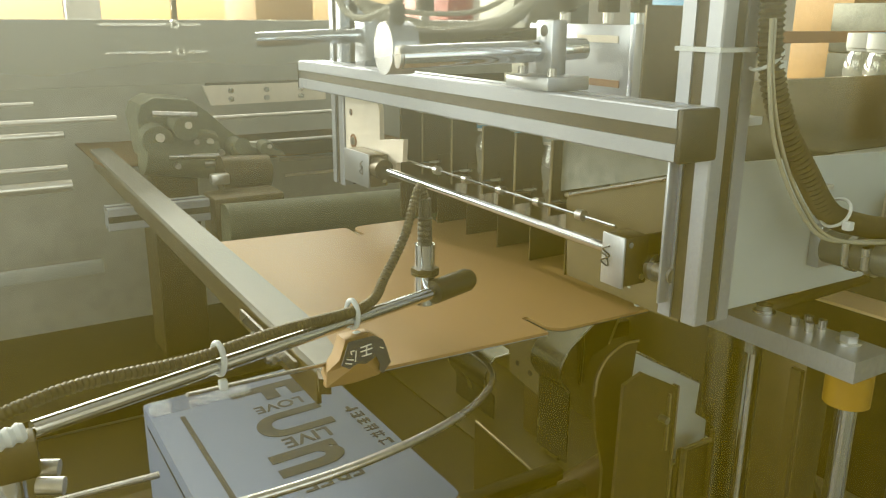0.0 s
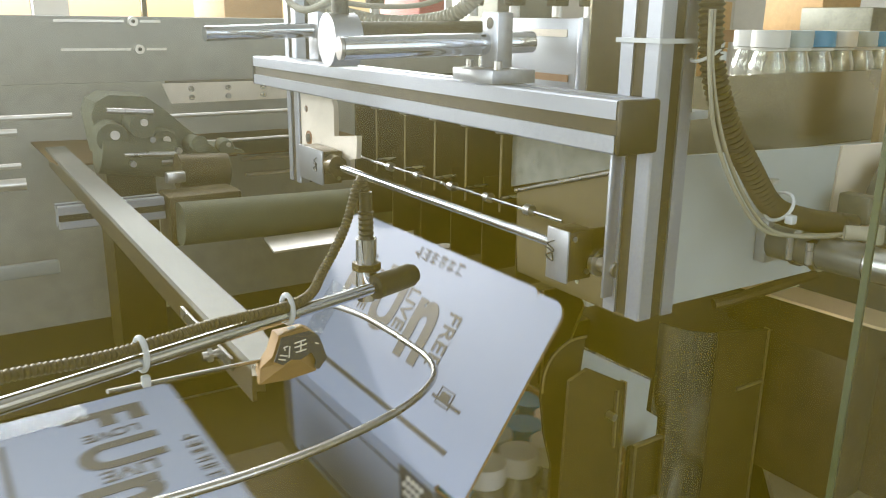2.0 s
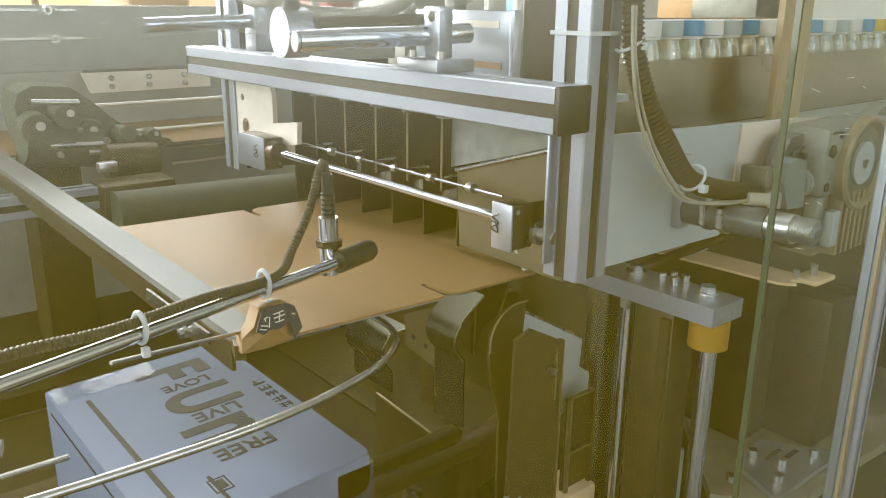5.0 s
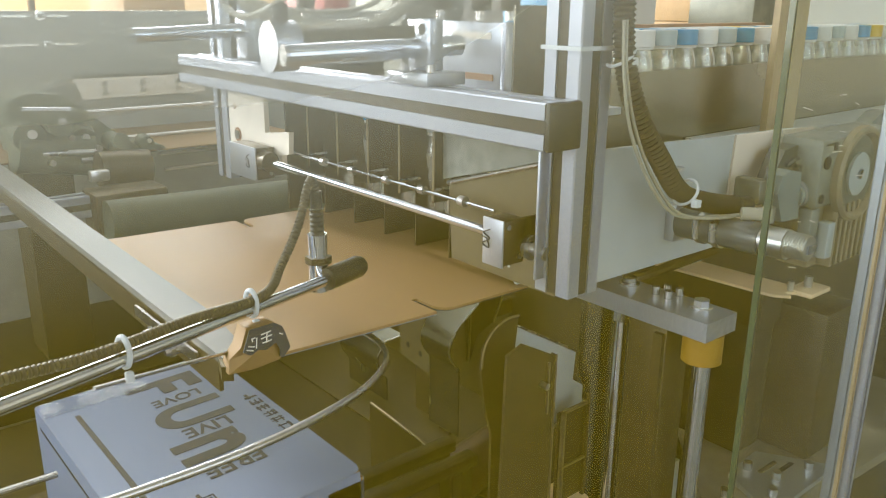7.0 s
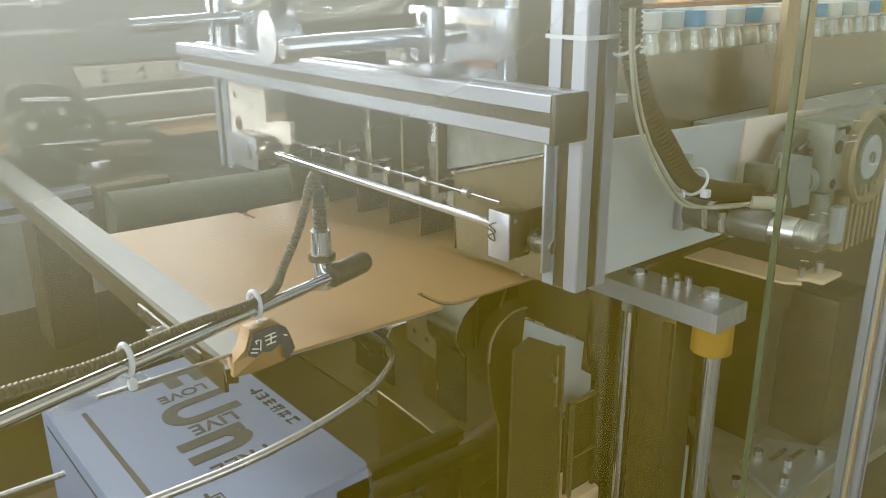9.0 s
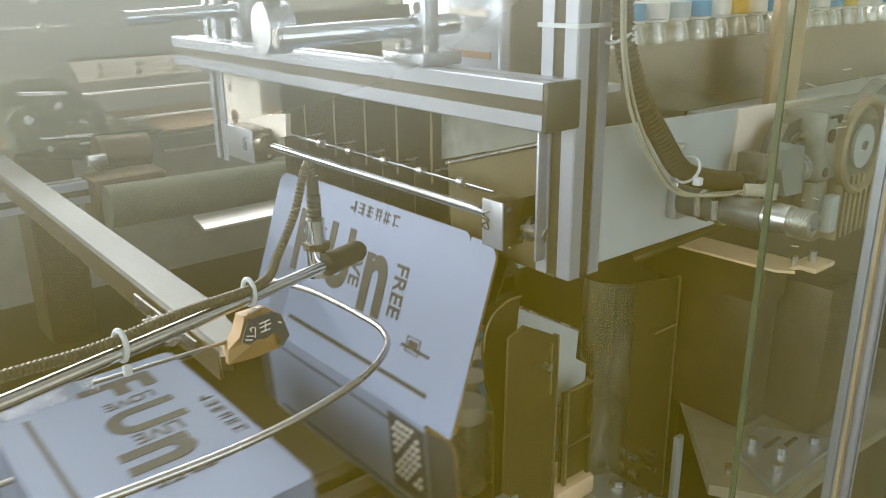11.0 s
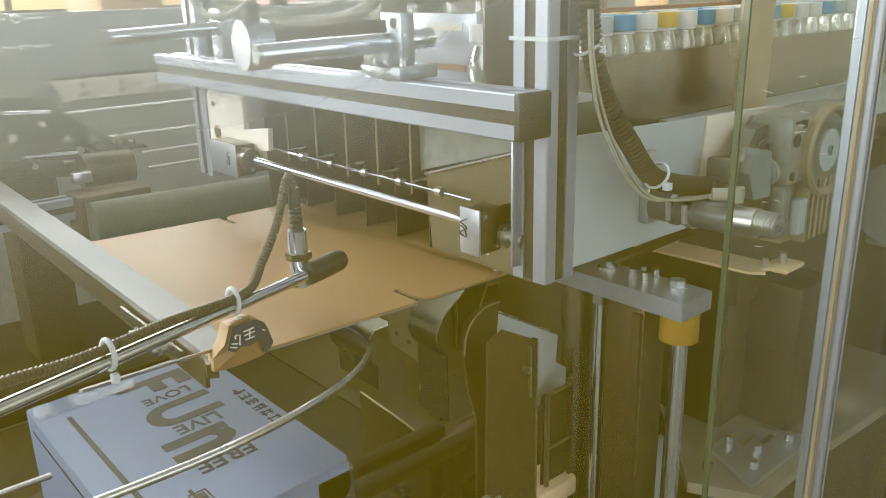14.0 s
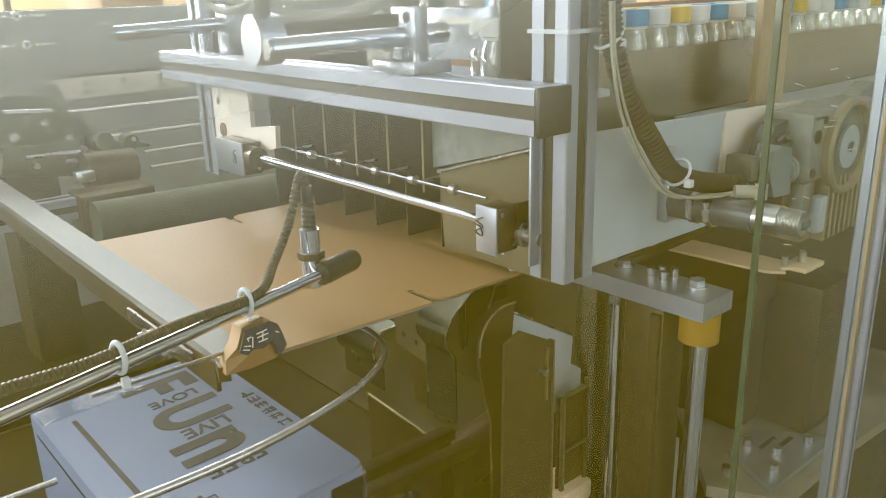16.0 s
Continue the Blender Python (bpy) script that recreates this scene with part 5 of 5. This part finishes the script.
# window frames of the far wall
for k, (x0, x1) in enumerate(((-3.6, 0.9), (1.15, 4.6))):
    w = thing("window_%d" % (k + 1), ((x0 + x1) / 2, 7.1, 1.35), "wide bright window with thin steel bars", "window", kind="structure")
    part("window_frame", B((x0, x1, 7.06, 7.12, 1.35, 1.42), (x0, x1, 7.06, 7.12, 3.63, 3.7)), OLIVE, w)
    for i in range(1, 6):
        x = x0 + (x1 - x0) * i / 6
        part("glazing_bar", B((x - 0.02, x + 0.02, 7.06, 7.12, 1.42, 3.63)), OLIVE, w)

# ---------------------------------------------------------------- cartons
PW, PH, PL, FL, TH = 0.235, 0.140, 0.390, 0.045, 0.003
TXT = Matrix(((0, -1, 0, 0), (-1, 0, 0, 0), (0, 0, -1, 0), (0, 0, 0, 1)))


def panel(root, name, w, flap=False):
    """A board panel that reaches from its crease to -x, brown above and printed below."""
    bm = bmesh.new()
    hl = PL / 2
    c = 0.012 if name in ("top_panel", "back_panel") else 0.004
    curve = [(c - c * math.cos(k * math.pi / 10), c - c * math.sin(k * math.pi / 10)) for k in range(6)]
    outline = [(-w + u, -hl + v) for u, v in curve] + [(0, -hl), (0, hl)] + [(-w + u, hl - v) for u, v in reversed(curve)]
    add_prism(bm, outline, "z", 0.0, TH)
    ob = local_part(name, bm, CARD, root)
    bm = bmesh.new()
    add_prism(bm, outline, "z", -0.0008, -0.0001)
    local_part("printed_liner", bm, CARD_WHITE, ob, "white printed outer liner")
    return ob


def flap_piece(root, w, side, printed):
    """An end flap of a panel; side is -1 for the end by the door, 1 for the feeder's end."""
    bm = bmesh.new()
    c = 0.018
    arc = [(c - c * math.cos(k * math.pi / 10), c - c * math.sin(k * math.pi / 10)) for k in range(6)]
    outline = [(-0.004, 0.0), (-w + 0.004, 0.0)] + [(-w + 0.004 + u, side * (FL - v)) for u, v in arc] + [(-0.004, side * FL)]
    add_prism(bm, outline, "z", 0.0, TH)
    ob = local_part("end_flap", bm, CARD, root)
    bm = bmesh.new()
    add_prism(bm, outline, "z", -0.0008, -0.0001)
    local_part("printed_liner", bm, printed, ob)
    return ob


def decal(parent, me, label=""):
    ob = new("lettering", me)
    ob.parent = parent
    return tagged(ob, label)


def letters(parent, words, size, x, y, turn=0, bold=0.0, mat=None, sx=1.0):
    m = Matrix.Translation((x, y, -0.0012)) @ TXT @ Matrix.Rotation(radians(turn), 4, "Z") @ Matrix.Diagonal((sx, 1, 1, 1))
    return decal(parent, text_mesh(words, size, mat or INK, m, bold=bold))


def bars(parent, rects, mat, label):
    bm = bmesh.new()
    for x0, x1, y0, y1 in rects:
        add_box(bm, x0, x1, y0, y1, -0.0014, -0.0009)
    return local_part("print", bm, mat, parent, label)


def carton(label):
    c = new("carton")
    c.empty_display_size = 0.05
    tagged(c, label, "carton", "printed drinks cartons")
    pieces = {"c": c}
    pieces["bottom"] = panel(c, "bottom_panel", PW)
    pieces["side"] = panel(c, "side_panel", PH)
    pieces["top"] = panel(c, "top_panel", PW)
    pieces["right"] = panel(c, "back_panel", PH)
    top = pieces["top"]
    # the crease of the top panel lies at x = 0, its free edge at x = -PW
    letters(top, "F", 0.122, -0.140, 0.142, bold=0.004, sx=0.80)
    letters(top, "U", 0.116, -0.141, 0.048, bold=0.004, sx=0.78)
    letters(top, "n", 0.152, -0.141, -0.040, bold=0.005, sx=0.74)
    letters(top, "LOVE", 0.026, -0.146, 0.098, turn=-90, bold=0.0005)
    letters(top, "LIVE", 0.032, -0.146, 0.004, turn=-90, bold=0.0005)
    letters(top, "FREE", 0.034, -0.136, -0.090, turn=-90, bold=0.0005)
    bars(top, [(-0.037, -0.031, -PL / 2 + 0.01, PL / 2 - 0.06)], INK, "dark border line")
    random.seed(5)
    glyphs = []
    for i in range(6):
        y = 0.045 - i * 0.019
        for k in range(3):
            a = -0.226 + random.random() * 0.014
            glyphs.append((a, a + 0.0018, y - 0.013, y))
        for k in range(2):
            b = y - random.random() * 0.011
            glyphs.append((-0.226, -0.210, b - 0.0016, b))
    bars(top, glyphs, INK, "unreadable row of dark printed signs")
    bars(top, [(-0.092, -0.072, -0.155, -0.1535), (-0.092, -0.072, -0.130, -0.1285), (-0.092, -0.0905, -0.155, -0.1285), (-0.0735, -0.072, -0.155, -0.1285), (-0.088, -0.079, -0.150, -0.133)], INK, "small printed badge")
    bars(top, [(-0.080, -0.076, -0.175, -0.120)], INK, "fine print line")
    side = pieces["side"]
    bars(side, [(-0.012, -0.008, -PL / 2 + 0.02, PL / 2 - 0.02), (-PH + 0.02, -PH + 0.023, -PL / 2 + 0.06, PL / 2 - 0.02)], INK, "dark border line")
    dots = [(-0.125 + 0.011 * r, -0.119 + 0.011 * r, -0.180 + 0.009 * k, -0.174 + 0.009 * k) for r in range(8) for k in range(6) if (r * 7 + k * 3) % 5]
    bars(side, [(-0.132, -0.020, -PL / 2 + 0.002, -PL / 2 + 0.075)], NAVY, "navy printed field")
    ob = bars(side, dots, INK_WHITE, "unreadable white print")
    ob.location.z = -0.0007
    for key, w, ink in (("bottom", PW, CARD_WHITE), ("side", PH, NAVY), ("top", PW, CARD_WHITE), ("right", PH, NAVY)):
        for s in (-1, 1):
            pieces[key, s] = flap_piece(c, w, s, ink)
    tape = bmesh.new()
    add_box(tape, -0.130, -0.002, PL / 2 - 0.045, PL / 2 - 0.001, -0.0022, -0.0016)
    local_part("tape", tape, TAPE, top, "shiny clear tape strip")
    return pieces


CARTONS = [carton("closed white printed carton on the dark table"),
           carton("kraft carton blank folding into a white printed carton"),
           carton("kraft carton blank lying flat, later folded white carton"),
           carton("flat kraft carton blank on the steel rail")]

# cycle clock: crease x, z, turn of side, top and back panel, turn of the end flaps, y of the middle
FLAT_Z = 1.192
FOLD = [
    (0.00, 0.630, FLAT_Z, 0.4, 0.9, -1.0, 0, 0.830),
    (0.22, 0.630, FLAT_Z, 0.4, 0.9, -1.0, 0, 0.830),
    (0.40, 0.670, 1.110, 14, 0, 10, 2, 0.830),
    (0.60, 0.678, 1.070, 22, 0, 15, 5, 0.830),
    (0.80, 0.675, 1.010, 34, 0, 28, 12, 0.830),
    (1.00, 0.655, 0.940, 62, 0, 60, 6, 0.828),
    (1.20, 0.580, 0.878, 77, -1, 80, 6, 0.825),
    (1.60, 0.575, 0.878, 78, -1, 90, 6, 0.822),
    (1.80, 0.530, 0.878, 84, 16, 90, 7, 0.818),
    (2.00, 0.443, 0.878, 88, 36, 90, 8, 0.813),
    (2.15, 0.392, 0.878, 90, 56, 90, 10, 0.810),
    (2.35, 0.305, 0.878, 90, 74, 90, 20, 0.806),
    (2.50, 0.268, 0.878, 90, 81, 90, 60, 0.805),
    (2.75, 0.190, 0.878, 90, 87.5, 90, 90, 0.805),
    (2.95, 0.165, 0.878, 90, 88, 90, 90, 0.805),
    (3.00, 0.165, 0.878, 90, 88, 90, 90, 0.805),
]
LEAVE = [(1.62, 0.0), (1.80, -0.035), (2.0, -0.135), (2.2, -0.26), (2.5, -0.50), (3.0, -0.85)]
FEED = [(3.62, 1.15), (3.72, 0.95), (3.80, 0.62), (3.87, 0.34), (3.95, 0.12), (4.08, 0.0)]
SECOND = 9.14


def hinge(x, z, turn):
    return Matrix.Translation((x, 0, z)) @ Matrix.Rotation(radians(turn), 4, "Y")


def carton_state(row):
    """Poses of the carton and its panels from one row of the clock."""
    _, x, z, a, b, r, f, y = row
    out = {"c": Matrix.Translation((x, y, z))}
    out["bottom"] = Matrix.Translation((PW, 0, 0))
    out["side"] = hinge(0, 0, a)
    out["top"] = out["side"] @ hinge(-PH, 0, b)
    flip = Matrix.Translation((PW, 0, 0)) @ Matrix.Rotation(radians(-r), 4, "Y") @ Matrix.Translation((PH, 0, 0))
    out["right"] = flip
    for key in ("bottom", "side", "top", "right"):
        for s in (-1, 1):
            turn = f * (1 if key in ("side", "right") else max(0.0, min(1.0, (f - 40) / 50)) if f > 0 else 0.35)
            out[key, s] = out[key] @ Matrix.Translation((0, s * PL / 2, 0)) @ Matrix.Rotation(radians(s * turn), 4, "X")
    return out


def carton_rows(start, fold_at, leave_at):
    """Rows (time, state) of one carton: fed from start, folded from fold_at, pushed out from leave_at."""
    rows = []
    flat, done = FOLD[0], FOLD[-1]
    if start is not None:
        for c, dy in FEED:
            rows.append((start + c, (0, *flat[1:7], flat[7] + dy)))
        rows.insert(0, (0.0, rows[0][1]))
    if fold_at is not None:
        rows += [(fold_at + r[0], r) for r in FOLD if fold_at + r[0] > (rows[-1][0] if rows else -1)]
    if leave_at is not None:
        if not rows:
            rows = [(0.0, done)]
        rows += [(leave_at + c, (0, done[1] + dx, *done[2:])) for c, dx in LEAVE]
    if rows[-1][0] < 16.0:
        rows.append((16.0, rows[-1][1]))
    return [(t, carton_state(r)) for t, r in rows]


def table(rows, t):
    """Straight-line value of a clock table at t."""
    for (a, *p), (b, *q) in zip(rows, rows[1:]):
        if t <= b:
            k = max(0.0, (t - a) / (b - a))
            return [u + (v - u) * k for u, v in zip(p, q)]
    return list(rows[-1][1:])


LIFT = [(0.0, 0.0), (0.25, 0.0), (0.40, -0.074), (0.60, -0.107), (0.80, -0.172), (1.00, -0.255), (1.20, -0.318), (2.70, -0.318), (2.95, -0.270), (3.15, -0.232), (3.30, -0.203), (3.50, -0.155), (3.70, -0.100), (3.90, -0.033), (4.00, -0.008), (4.08, 0.0)]
# height of the falling bottles above the board
DROP = [(0.0, 0.045), (0.25, 0.045), (0.40, 0.002), (0.50, 0.001), (0.60, 0.001)]
ROW_SHIFT = [(0.0, 0.22), (0.6, 0.22), (1.6, 0.10), (3.0, 0.06), (3.6, 0.06), (4.1, 0.0), (9.7, 0.0), (10.8, -0.10), (12.0, -0.15), (12.7, -0.15), (13.3, -0.215), (16.0, -0.23)]


def motions():
    for pieces, plan in zip(CARTONS, ((None, None, 0.0), (None, 0.0, SECOND), (0.0, SECOND, None), (SECOND, None, None))):
        rows = carton_rows(*plan)
        for key, ob in pieces.items():
            mine = [(t, s[key]) for t, s in rows]
            if key == "bottom":
                ob.matrix_basis = mine[0][1]
            else:
                walk(ob, mine)
    lift_rows = [(s + c, Matrix.Translation((0.735, 0.45, LIFT_TOP + dz))) for s in (0.0, SECOND) for c, dz in LIFT]
    walk(lift, lift_rows + [(16.0, lift_rows[-1][1])])
    for ob, pack, (bx, by) in PACKS:
        start = pack * SECOND
        rows = [] if not start else [(0.0, Matrix.Translation((0.69 + bx, 0.83 + by, FLAT_Z + 0.045)))]
        for r in FOLD:
            lift_off = table(DROP, r[0])[0]
            rows.append((start + r[0], Matrix.Translation((r[1] + bx, r[7] + by, r[2] + TH + lift_off))))
        if not pack:
            rows += [(SECOND + c, Matrix.Translation((FOLD[-1][1] + bx + dx, FOLD[-1][7] + by, FOLD[-1][2] + TH))) for c, dx in LEAVE]
        walk(ob, rows + [(16.0, rows[-1][1])])
    for ob, x, y in ROW_BOTTLES:
        walk(ob, [(t, Matrix.Translation((x + dx, y, 1.352))) for t, dx in ROW_SHIFT])


motions()
